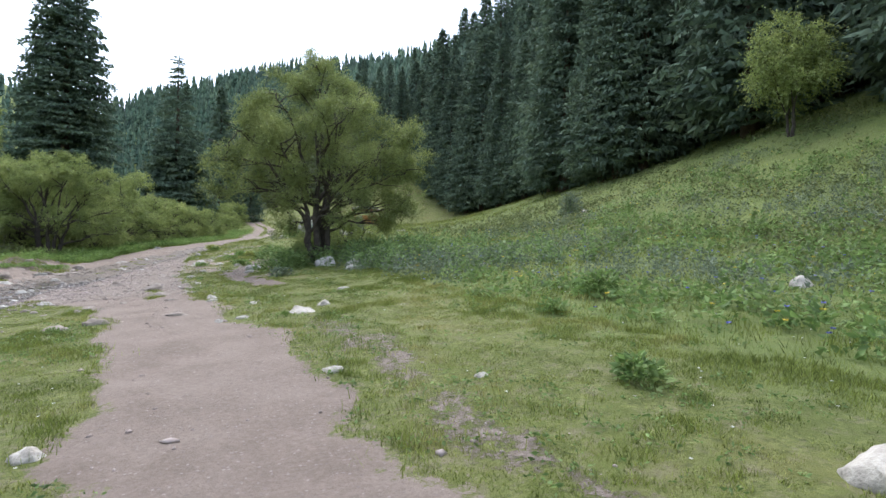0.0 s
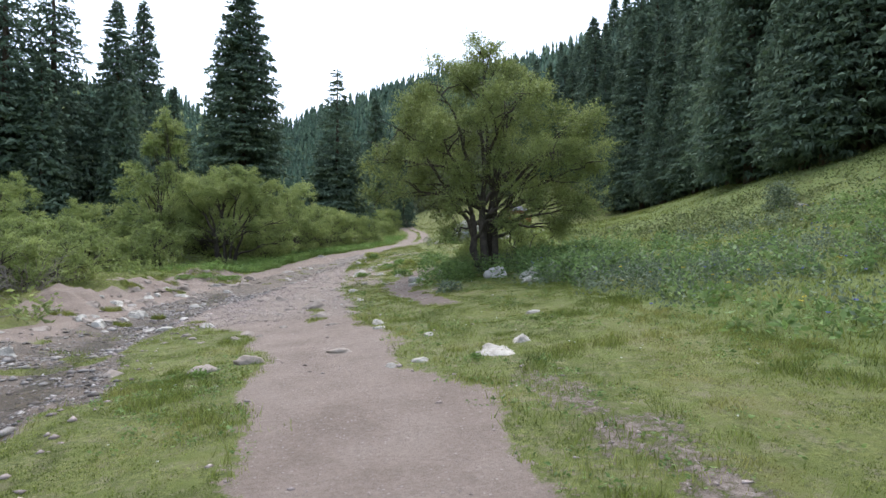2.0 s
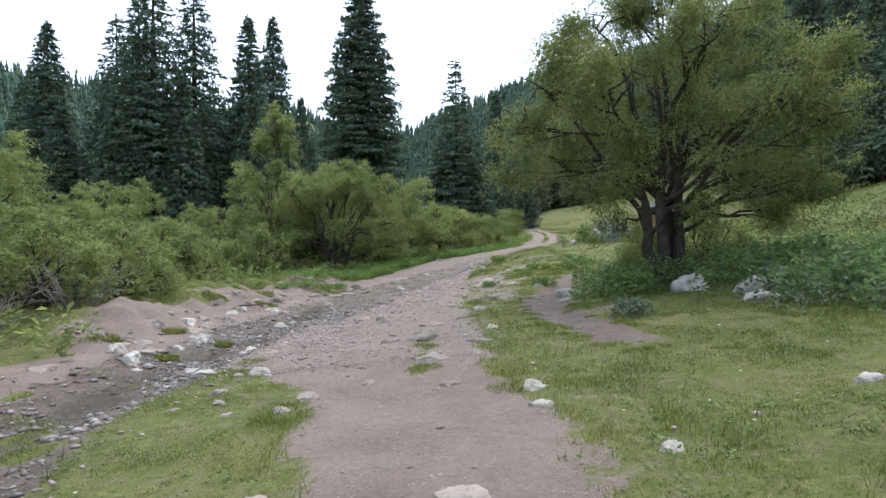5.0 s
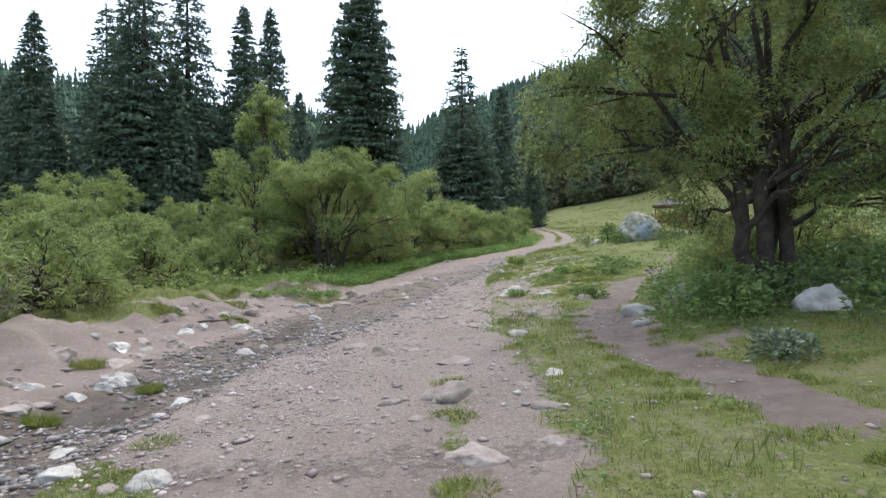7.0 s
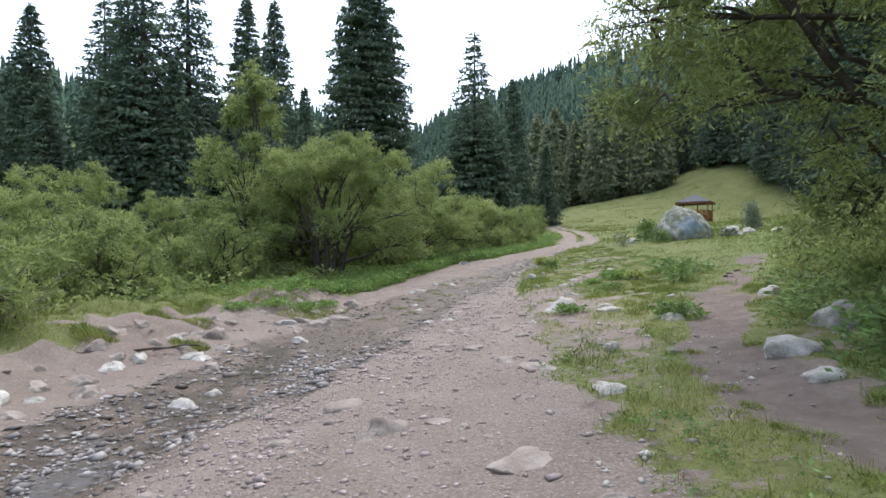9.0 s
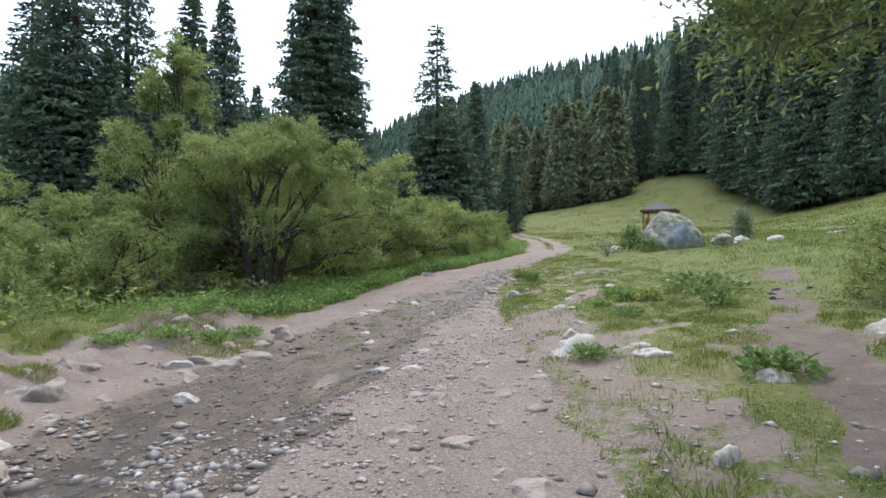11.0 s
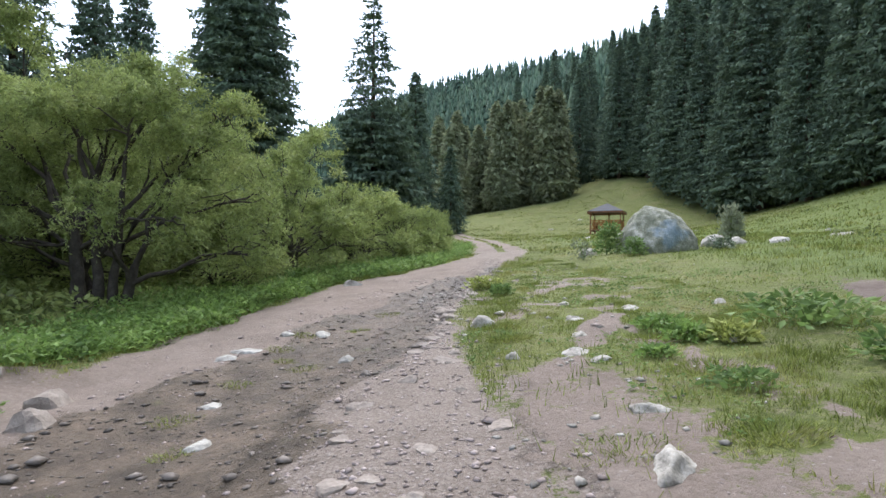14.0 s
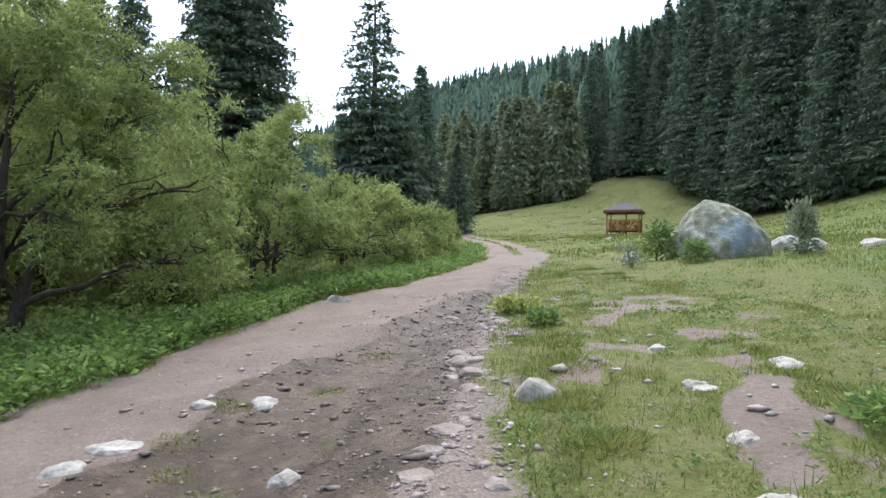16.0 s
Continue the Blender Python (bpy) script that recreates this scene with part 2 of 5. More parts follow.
def ground_material():
    """Turf, packed earth, gravel and wet silt, parted by the zones that the ground's points carry."""
    m = bpy.data.materials.new("valley_ground")
    m.use_nodes = True
    n, l = m.node_tree.nodes, m.node_tree.links
    bsdf = n["Principled BSDF"]
    co = n.new("ShaderNodeTexCoord")

    def noise_at(scale, detail=5, rough=0.6):
        t = n.new("ShaderNodeTexNoise")
        t.inputs["Scale"].default_value, t.inputs["Detail"].default_value, t.inputs["Roughness"].default_value = scale, detail, rough
        l.new(co.outputs["Object"], t.inputs["Vector"])
        return t.outputs["Fac"]

    def ramp(fac, *stops):
        r = n.new("ShaderNodeValToRGB")
        for k, (p, c) in enumerate(stops):
            el = r.color_ramp.elements[k] if k < 2 else r.color_ramp.elements.new(p)
            el.position, el.color = p, (*c, 1)
        l.new(fac, r.inputs["Fac"])
        return r.outputs["Color"]

    def mixed(fac, a, b):
        x = n.new("ShaderNodeMix")
        x.data_type = "RGBA"
        l.new(fac, x.inputs["Factor"])
        l.new(a, x.inputs["A"])
        l.new(b, x.inputs["B"])
        return x.outputs["Result"]

    def maths(op, a, b, c=None):
        x = n.new("ShaderNodeMath")
        x.operation = op
        x.use_clamp = op == "MULTIPLY_ADD"
        for k, v in enumerate((a, b, c)):
            if v is not None:
                if isinstance(v, (int, float)):
                    x.inputs[k].default_value = v
                else:
                    l.new(v, x.inputs[k])
        return x.outputs[0]

    def zone(name):
        a = n.new("ShaderNodeAttribute")
        a.attribute_name = name
        rough = maths("MULTIPLY_ADD", maths("SUBTRACT", noise_at(9, 9, 0.78), 0.5), 1.5, a.outputs["Fac"])
        r = n.new("ShaderNodeMapRange")
        r.interpolation_type = "SMOOTHSTEP"
        r.inputs["From Min"].default_value, r.inputs["From Max"].default_value = 0.42, 0.56
        l.new(rough, r.inputs["Value"])
        return r.outputs[0]

    turf = ramp(noise_at(0.35, 8, 0.7), (0.3, (0.072, 0.088, 0.022)), (0.5, (0.122, 0.147, 0.036)), (0.68, (0.185, 0.172, 0.066)))
    turf = mixed(ramp(noise_at(3.2, 9, 0.75), (0.42, (0, 0, 0)), (0.62, (0.85, 0.85, 0.85))), turf, ramp(noise_at(13, 9, 0.85), (0.4, (0.024, 0.035, 0.009)), (0.6, (0.25, 0.272, 0.09))))
    earth = ramp(noise_at(1.1, 9, 0.68), (0.3, (0.163, 0.126, 0.102)), (0.5, (0.231, 0.183, 0.153)), (0.7, (0.295, 0.242, 0.206)))
    vor = n.new("ShaderNodeTexVoronoi")
    vor.inputs["Scale"].default_value = 34
    l.new(co.outputs["Object"], vor.inputs["Vector"])
    parts = n.new("ShaderNodeSeparateColor")
    l.new(vor.outputs["Color"], parts.inputs[0])
    chosen = n.new("ShaderNodeMapRange")
    chosen.inputs["From Min"].default_value, chosen.inputs["From Max"].default_value = 0.84, 0.9
    l.new(parts.outputs[0], chosen.inputs["Value"])
    core = n.new("ShaderNodeMapRange")
    core.inputs["From Min"].default_value, core.inputs["From Max"].default_value = 0.42, 0.3
    l.new(vor.outputs["Distance"], core.inputs["Value"])
    grit = ramp(parts.outputs[1], (0.0, (0.179, 0.142, 0.126)), (0.5, (0.285, 0.240, 0.218)), (1.0, (0.341, 0.292, 0.270)))
    earth = mixed(maths("MULTIPLY", noise_at(30, 7, 0.8), 0.55), earth, ramp(noise_at(21, 7, 0.8), (0.4, (0.133, 0.103, 0.082)), (0.62, (0.341, 0.286, 0.243))))
    earth = mixed(maths("MULTIPLY", chosen.outputs[0], core.outputs[0]), earth, grit)
    lush = n.new("ShaderNodeAttribute")
    lush.attribute_name = "lush"
    turf = mixed(maths("MULTIPLY", lush.outputs["Fac"], 0.6), turf, ramp(noise_at(2.1, 9, 0.75), (0.3, (0.06, 0.088, 0.022)), (0.5, (0.105, 0.155, 0.04)), (0.7, (0.175, 0.21, 0.062))))
    worn = maths("MULTIPLY", ramp(noise_at(4.3, 10, 0.8), (0.5, (0, 0, 0)), (0.66, (0.75, 0.75, 0.75))), maths("MULTIPLY_ADD", lush.outputs["Fac"], -0.8, 1.0))
    turf = mixed(worn, turf, mixed(noise_at(40, 4), earth, ramp(noise_at(60, 4), (0.4, (0.1, 0.09, 0.04)), (0.6, (0.32, 0.29, 0.17)))))
    pebbles = ramp(vor.outputs["Distance"], (0.0, (0.46, 0.42, 0.38)), (0.35, (0.36, 0.32, 0.28)), (0.6, (0.2, 0.17, 0.14)))
    silt = ramp(noise_at(2.6, 9, 0.75), (0.3, (0.045, 0.033, 0.024)), (0.5, (0.095, 0.071, 0.050)), (0.7, (0.190, 0.146, 0.107)))
    silt = mixed(ramp(noise_at(1.3, 8, 0.7), (0.48, (0, 0, 0)), (0.6, (0.8, 0.8, 0.8))), silt, ramp(noise_at(9, 8, 0.8), (0.35, (0.06, 0.042, 0.028)), (0.65, (0.24, 0.18, 0.13))))
    silt = mixed(ramp(noise_at(1.9, 9, 0.75), (0.6, (0, 0, 0)), (0.7, (0.7, 0.7, 0.7))), silt, ramp(noise_at(18, 6, 0.8), (0.4, (0.045, 0.05, 0.016)), (0.62, (0.15, 0.15, 0.05))))
    z_dirt, z_wet, z_gravel = zone("dirt"), zone("wet"), zone("gravel")
    colour = mixed(maths("MULTIPLY", z_gravel, 0.28), earth, pebbles)
    loam = ramp(noise_at(3, 8, 0.7), (0.3, (0.118, 0.091, 0.076)), (0.55, (0.184, 0.146, 0.124)), (0.75, (0.243, 0.200, 0.173)))
    colour = mixed(zone("loam"), colour, loam)
    colour = mixed(z_wet, colour, silt)
    colour = mixed(z_dirt, turf, colour)
    l.new(colour, bsdf.inputs["Base Color"])
    dry = n.new("ShaderNodeMapRange")
    dry.inputs["To Min"].default_value, dry.inputs["To Max"].default_value = 0.95, 0.5
    l.new(z_wet, dry.inputs["Value"])
    l.new(dry.outputs[0], bsdf.inputs["Roughness"])
    bsdf.inputs["Specular IOR Level"].default_value = 0.3
    stones = maths("MULTIPLY_ADD", vor.outputs["Distance"], -0.6, 1.0)
    relief = maths("ADD", maths("MULTIPLY", maths("MULTIPLY", stones, z_gravel), 0.4), maths("ADD", noise_at(9, 8, 0.7), maths("MULTIPLY", noise_at(70, 3), 0.25)))
    b = n.new("ShaderNodeBump")
    b.inputs["Strength"].default_value, b.inputs["Distance"].default_value = 0.9, 0.04
    l.new(maths("ADD", relief, maths("MULTIPLY", noise_at(26, 6, 0.75), 0.8)), b.inputs["Height"])
    l.new(b.outputs[0], bsdf.inputs["Normal"])
    return m


GROUND = ground_material()
BARK = material("willow_bark", [(0.03, 0.025, 0.021), (0.06, 0.05, 0.042), (0.11, 0.095, 0.08)], scale=6, fine=40, bump=0.9)
SPRUCE_BARK = material("spruce_bark", [(0.05, 0.035, 0.028), (0.11, 0.08, 0.06)], scale=4, fine=25, bump=0.8)
SPRUCE = material("spruce_needles", [(0.06, 0.094, 0.074), (0.11, 0.16, 0.112), (0.17, 0.22, 0.138)], scale=0.5, fine=5, bump=0, island=0.35, translucent=0.25)
# distant needles: blue-green, with the bluish distance haze put into the colour
HAZED_SPRUCE = material("hazed_spruce_needles", [(0.027, 0.06, 0.043), (0.045, 0.085, 0.055), (0.069, 0.112, 0.062)], scale=0.05, fine=0.4, bump=0, island=0.3)
PINE = material("pine_needles", [(0.14, 0.17, 0.1), (0.22, 0.25, 0.145), (0.31, 0.315, 0.2)], scale=0.4, fine=4, bump=0, island=0.35, translucent=0.25)
WILLOW = material("willow_leaves", [(0.12, 0.16, 0.056), (0.23, 0.28, 0.1), (0.36, 0.4, 0.15)], roughness=0.5, scale=0.8, fine=6, bump=0, island=0.35, translucent=0.42)
WILLOW_LIGHT = material("bush_willow_leaves", [(0.135, 0.178, 0.062), (0.252, 0.313, 0.109), (0.378, 0.418, 0.162)], roughness=0.5, scale=0.7, fine=6, bump=0, island=0.35, translucent=0.5)
BLADE = material("grass_blades", [(0.075, 0.112, 0.024), (0.195, 0.235, 0.055), (0.36, 0.33, 0.125)], roughness=0.6, scale=0.7, fine=9, bump=0, island=0.5, translucent=0.3)
HERB = material("herb_leaves", [(0.09, 0.155, 0.05), (0.165, 0.255, 0.08), (0.26, 0.33, 0.125)], roughness=0.55, scale=1.2, fine=12, bump=0, island=0.35, translucent=0.42)
GREY_HERB = material("wormwood_leaves", [(0.102, 0.138, 0.086), (0.156, 0.198, 0.132), (0.216, 0.252, 0.172)], roughness=0.7, scale=1.5, fine=12, bump=0, island=0.3, translucent=0.2)
ROCK = material("pale_rock", [(0.2, 0.185, 0.165), (0.4, 0.38, 0.34), (0.56, 0.54, 0.5)], scale=5, fine=45, bump=0.8, per_object=0.15)
WHITE_ROCK = material("white_rock", [(0.171, 0.155, 0.130), (0.399, 0.372, 0.329), (0.559, 0.527, 0.475)], scale=6, fine=45, bump=0.8, per_object=0.08)
DIRTY_ROCK = material("earth_stained_rock", [(0.180, 0.148, 0.123), (0.279, 0.238, 0.205), (0.369, 0.328, 0.287)], scale=5, fine=45, bump=0.8, per_object=0.15)
PEBBLE = material("pebbles", [(0.208, 0.169, 0.152), (0.328, 0.271, 0.249), (0.447, 0.382, 0.363)], scale=3, fine=30, bump=0.2, island=0.35)

# ---- mesh helpers ----
def mesh_of(name, verts, faces, mat, smooth_shade=False):
    """A mesh from arrays of points and of triangles or quads."""
    verts, faces = np.asarray(verts, np.float32), np.asarray(faces, np.int32)
    me = bpy.data.meshes.new(name)
    k = faces.shape[1]
    me.vertices.add(len(verts))
    me.vertices.foreach_set("co", verts.ravel())
    me.loops.add(faces.size)
    me.loops.foreach_set("vertex_index", faces.ravel())
    me.polygons.add(len(faces))
    me.polygons.foreach_set("loop_start", np.arange(0, faces.size, k, dtype=np.int32))
    if smooth_shade:
        me.polygons.foreach_set("use_smooth", np.ones(len(faces), bool))
    me.update(calc_edges=True)
    me.materials.append(mat)
    return me


def part(name, me, parent, label=""):
    ob = new(name, me)
    ob.parent = parent
    if label:
        ob["label"] = label
    return ob


def from_bmesh(name, bm, mat, smooth_shade=False):
    me = bpy.data.meshes.new(name)
    bm.to_mesh(me)
    bm.free()
    me.materials.append(mat)
    if smooth_shade:
        me.polygons.foreach_set("use_smooth", np.ones(len(me.polygons), bool))
    return me


def tubes(paths, sides=6):
    """Points and quads of tapered tubes; each path is (points (n, 3), radii (n))."""
    vs, fs, base = [], [], 0
    ang = np.arange(sides) * 2 * np.pi / sides
    for pts, rad in paths:
        pts, rad = np.asarray(pts, float), np.asarray(rad, float)
        n = len(pts)
        tan = np.gradient(pts, axis=0)
        tan /= np.linalg.norm(tan, axis=1)[:, None] + 1e-9
        ref = np.where(np.abs(tan[:, 2:3]) > 0.9, [[1.0, 0, 0]], [[0, 0, 1.0]])
        u = np.cross(tan, ref)
        u /= np.linalg.norm(u, axis=1)[:, None] + 1e-9
        v = np.cross(tan, u)
        ring = pts[:, None] + rad[:, None, None] * (np.cos(ang)[None, :, None] * u[:, None] + np.sin(ang)[None, :, None] * v[:, None])
        vs.append(ring.reshape(-1, 3))
        i, j = np.meshgrid(np.arange(n - 1), np.arange(sides), indexing="ij")
        a, b = base + i * sides + j, base + i * sides + (j + 1) % sides
        fs.append(np.stack([a, b, b + sides, a + sides], -1).reshape(-1, 4))
        base += n * sides
    return np.concatenate(vs), np.concatenate(fs)


def bend(p, q, sag, n=7, wob=0.0, r=None):
    """A curved line from p to q."""
    t = np.linspace(0, 1, n)[:, None]
    pts = np.asarray(p)[None] * (1 - t) + np.asarray(q)[None] * t + np.asarray(sag)[None] * (4 * t * (1 - t))
    if wob and r is not None:
        pts[1:-1] += r.normal(0, wob, (n - 2, 3))
    return pts


def unit(v):
    return v / (np.linalg.norm(v, axis=-1, keepdims=True) + 1e-9)


def leaves(points, direction, length, width, r):
    """Pointed leaves, each a folded pair of triangles, at points along direction."""
    n = len(points)
    d = unit(direction)
    side = unit(np.cross(d, r.normal(0, 1, (n, 3))))
    up = np.cross(side, d)
    length, width = np.broadcast_to(length, (n,))[:, None], np.broadcast_to(width, (n,))[:, None]
    mid = points + d * length * 0.45 + up * width * 0.25
    v = np.stack([points, mid + side * width / 2, points + d * length, mid - side * width / 2], 1).reshape(-1, 3)
    k = np.arange(n)[:, None] * 4
    return v, np.concatenate([k + [[0, 1, 2]], k + [[0, 2, 3]]])


def sprays_of(points, direction, length, width, r):
    """Tapering needle sprays, a triangle each."""
    n = len(points)
    d = unit(direction)
    side = unit(np.cross(d, r.normal(0, 1, (n, 3)))) * (width / 2)[:, None]
    v = np.stack([points - side, points + side, points + d * length[:, None]], 1).reshape(-1, 3)
    return v, np.arange(3 * n).reshape(-1, 3)


def joined(pieces):
    vs, fs, base = [], [], 0
    for v, f in pieces:
        vs.append(v)
        fs.append(f + base)
        base += len(v)
    return np.concatenate(vs), np.concatenate(fs)


def stand(name, x, y, sink=0.0):
    ob = new(name)
    ob.location = (x, y, float(height(x, y)) - sink)
    return ob


# ---- ground ----
def spread(a, b, step, lo, hi, growth):
    mid = list(np.arange(a, b + step / 2, step))
    s, up = step, [mid[-1]]
    while up[-1] < hi:
        s = min(s * growth, 16)
        up.append(up[-1] + s)
    s, down = step, [mid[0]]
    while down[-1] > lo:
        s = min(s * growth, 16)
        down.append(down[-1] - s)
    return np.array(down[:0:-1] + mid + up[1:])


gx, gy = spread(-8.5, 7.5, 0.13, -1100, 1100, 1.08), spread(1.0, 40.0, 0.16, -700, 1300, 1.08)
GX, GY = np.meshgrid(gx, gy)
GZ = height(GX, GY)
nx, ny = len(gx), len(gy)
gi, gj = np.meshgrid(np.arange(ny - 1), np.arange(nx - 1), indexing="ij")
g0 = gi * nx + gj
ground_me = mesh_of("ground", np.stack([GX, GY, GZ], -1).reshape(-1, 3), np.stack([g0, g0 + 1, g0 + nx + 1, g0 + nx], -1).reshape(-1, 4), GROUND, True)
for zone_name, values in zip(("dirt", "wet", "gravel", "lush", "loam"), zones(GX.ravel(), GY.ravel())):
    at = ground_me.attributes.new(zone_name, "FLOAT", "POINT")
    at.data.foreach_set("value", values.astype(np.float32))
ground = tagged(new("ground", ground_me), "grassy valley floor with a dirt road and forested slopes", "ground", kind="structure")

# thin water in the stream bed
WATER = bpy.data.materials.new("shallow_water")
WATER.use_nodes = True
wb = WATER.node_tree.nodes["Principled BSDF"]
wb.inputs["Base Color"].default_value = (0.12, 0.105, 0.09, 1)
wb.inputs["Roughness"].default_value = 0.12
wb.inputs["Alpha"].default_value = 0.35
rip, ripb = WATER.node_tree.nodes.new("ShaderNodeTexNoise"), WATER.node_tree.nodes.new("ShaderNodeBump")
rip.inputs["Scale"].default_value, rip.inputs["Detail"].default_value = 11, 4
ripb.inputs["Strength"].default_value, ripb.inputs["Distance"].default_value = 0.9, 0.05
WATER.node_tree.links.new(rip.outputs["Fac"], ripb.inputs["Height"])
WATER.node_tree.links.new(ripb.outputs[0], wb.inputs["Normal"])
sy, su = np.arange(2.0, 24.0, 0.15), np.linspace(-1, 1, 25)
SY, SU = np.meshgrid(sy, su, indexing="ij")
SX = (wet_left(SY) + wet_right(SY)) / 2 + SU * (wet_right(SY) - wet_left(SY)) / 2 * 0.95
bed = height(SX, SY)
level = np.array([np.percentile(row, np.interp(yy, [2, 14, 21, 26], [17, 24, 24, 6])) for row, yy in zip(bed, sy)])
level = np.convolve(np.pad(level, 6, mode="edge"), np.ones(13) / 13, "valid")
i, j = np.meshgrid(np.arange(len(sy) - 1), np.arange(24), indexing="ij")
k = i * 25 + j
water = new("water", mesh_of("water", np.stack([SX, SY, np.repeat(level[:, None], 25, 1)], -1).reshape(-1, 3), np.stack([k, k + 1, k + 26, k + 25], -1).reshape(-1, 4), WATER, True))
tagged(water, "shallow trickle of clear water over dark silt", "water", kind="structure")


# ---- conifers ----
def spruce_crown(r, tall, wide, bare=0.0, sprays=14, low=0.05, droop=0.55, size=1.0, taper=0.68, stray=0.28):
    """Needle sprays of a spruce: whorls of drooping boughs, sparser in the upper bare part."""
    pieces_p, pieces_d, pieces_w, pieces_l = [], [], [], []
    z = low * tall
    while z < tall * 0.985:
        f = z / tall
        reach = wide * (1 - f) ** taper * (0.25 + 0.75 * min(1, f / 0.12)) + 0.05
        thin = bare * smooth(0.4, 0.62, f)
        n = max(4, int((10 if f < 0.8 else 7) * (1 - 0.4 * thin)))
        a0 = r.uniform(0, 6.28)
        for b in range(n):
            a = a0 + 6.283 * b / n + r.normal(0, 0.18)
            L = reach * r.uniform(0.62, 1.12)
            m = max(3, int(0.55 * sprays * (0.3 + 0.7 * L / wide) * (1 - 0.5 * thin)))
            s = np.sqrt(r.uniform(0.02, 1, m))
            lift = 0.28 * (f - 0.35)
            out = np.array([math.cos(a), math.sin(a), 0])
            p = out * (L * s)[:, None]
            p[:, 2] = z + r.normal(0, stray) + L * (lift * s - droop * 0.55 * s * s + 0.12 * s ** 4)
            across = np.array([-out[1], out[0], 0])
            p += across * (r.normal(0, 0.13, m) * L * s)[:, None]
            d = out * r.uniform(-0.1, 1.0, m)[:, None] + across * r.normal(0, 0.75, m)[:, None]
            d[:, 2] -= r.uniform(-0.2, 1.5, m) * (1 - 0.7 * f * (f > 0.8))
            pieces_p.append(p)
            pieces_d.append(d)
            pieces_l.append(r.uniform(0.6, 1.25, m) * (0.6 + 0.4 * (1 - f)) * size)
            pieces_w.append(r.uniform(0.3, 0.55, m) * (1 - 0.35 * thin) * size)
        z += 0.55 * (0.34 + 0.1 * r.random()) * (1 + 0.7 * thin) * tall / 28 * 1.15
    lead = np.linspace(0.94, 0.995, 14)
    pieces_p.append(np.stack([r.normal(0, 0.04, 14), r.normal(0, 0.04, 14), lead * tall], -1))
    pieces_d.append(np.stack([r.normal(0, 0.35, 14), r.normal(0, 0.35, 14), np.ones(14)], -1))
    pieces_l.append(np.full(14, 0.03 * tall))
    pieces_w.append(np.full(14, 0.006 * tall))
    p, d = np.concatenate(pieces_p), np.concatenate(pieces_d)
    return sprays_of(p, d, np.concatenate(pieces_l), np.concatenate(pieces_w), r)


def conifer(name, r, tall, wide, needles, label, **kw):
    tree = new(name)
    v, f = tubes([(np.array([[0, 0, -0.6], [0, 0, tall * 0.3], [0.05, 0, tall * 0.7], [0, 0, tall * 0.995]]), np.array([0.016, 0.012, 0.006, 0.001]) * tall)], 8)
    part("trunk", mesh_of("trunk", v, f, SPRUCE_BARK, True), tree)
    v, f = spruce_crown(r, tall, wide, **kw)
    part("crown", mesh_of("crown", v, f, needles), tree)
    return tagged(tree, label, "tree")


SPRUCE_LABEL = "tall dark green spruce with drooping boughs"
spruce_kinds = [
    conifer("spruce", rng, 28, 5.2, SPRUCE, "dense dark spruce standing alone beside the valley road", sprays=115, size=0.52, taper=0.52),
    conifer("spruce", rng, 17.5, 3.5, SPRUCE, "spruce with a dense skirt and a sparse see-through top", bare=0.8, sprays=110, size=0.46),
    conifer("spruce", rng, 30, 5.4, SPRUCE, "tall old spruce with a thin, gappy top", bare=0.4, sprays=50, size=0.68),
    conifer("spruce", rng, 30, 5.0, SPRUCE, SPRUCE_LABEL, sprays=12, size=1.1),
    conifer("spruce", rng, 24, 4.4, SPRUCE, SPRUCE_LABEL, sprays=12, size=1.05),
    conifer("spruce", rng, 27, 4.6, SPRUCE, SPRUCE_LABEL, sprays=40, size=0.62),
]
KIND_TALL = [28, 17.5, 30, 30, 24, 27]
in_ground = {}


def planted(template, m):
    """Puts a template thing at m the first time, and a copy of it from then on."""
    if template in in_ground:
        q = in_ground[template]
        return copy_thing(template, m @ Matrix.Diagonal((1 / q[0], 1 / q[1], 1 / q[2], 1)))
    template.matrix_world = m
    in_ground[template] = tuple(m.to_scale())
    return template



def plant_spruce(kind, x, y, tall, wide=1.0, group=""):
    ob = spruce_kinds[kind]
    k = tall / KIND_TALL[kind]
    m = pose(x, y, float(height(x, y)) - 0.2, 0, 0, float(rng.uniform(0, 360))) @ Matrix.Diagonal((k * wide, k * wide, k, 1))
    ob = planted(ob, m)
    if group:
        ob["group"] = group


plant_spruce(0, -12.9, 70, 28.5, 1.22)
plant_spruce(1, -1.9, 59.5, 17.0, 1.15)
plant_spruce(4, 3.2, 95, 21.5, 1.0)
plant_spruce(4, 7.6, 93, 11.5, 1.1)
LEFT = "spruces across the stream"
for kind, x, y, tall, wide in [(2, -51.7, 85.4, 32, 1.2), (2, -44.2, 82, 37, 1.3), (2, -47.5, 84, 35, 1.2), (2, -41, 87, 38, 1.2), (5, -34, 89.7, 33, 1.05), (5, -35.4, 104, 38, 0.95), (5, -61, 84, 31, 1.15)]:
    plant_spruce(kind, x, y, tall, wide, LEFT)
for kind, x, y, tall, wide in [(3, -68, 88, 24, 1.2), (4, -56, 80, 18, 1.3), (4, -47, 79, 20, 1.3), (3, -39, 80, 22, 1.2), (4, -31, 84, 20, 1.1), (4, -72, 76, 26, 1.1), (3, -66, 66, 28, 1.0), (4, -34, 115, 26, 0.9), (3, -52, 95, 24, 1.2), (4, -26, 95, 15, 1.1)]:
    plant_spruce(kind, x, y, tall, wide, LEFT)
RIGHT = "spruces along the hillside's forest edge"


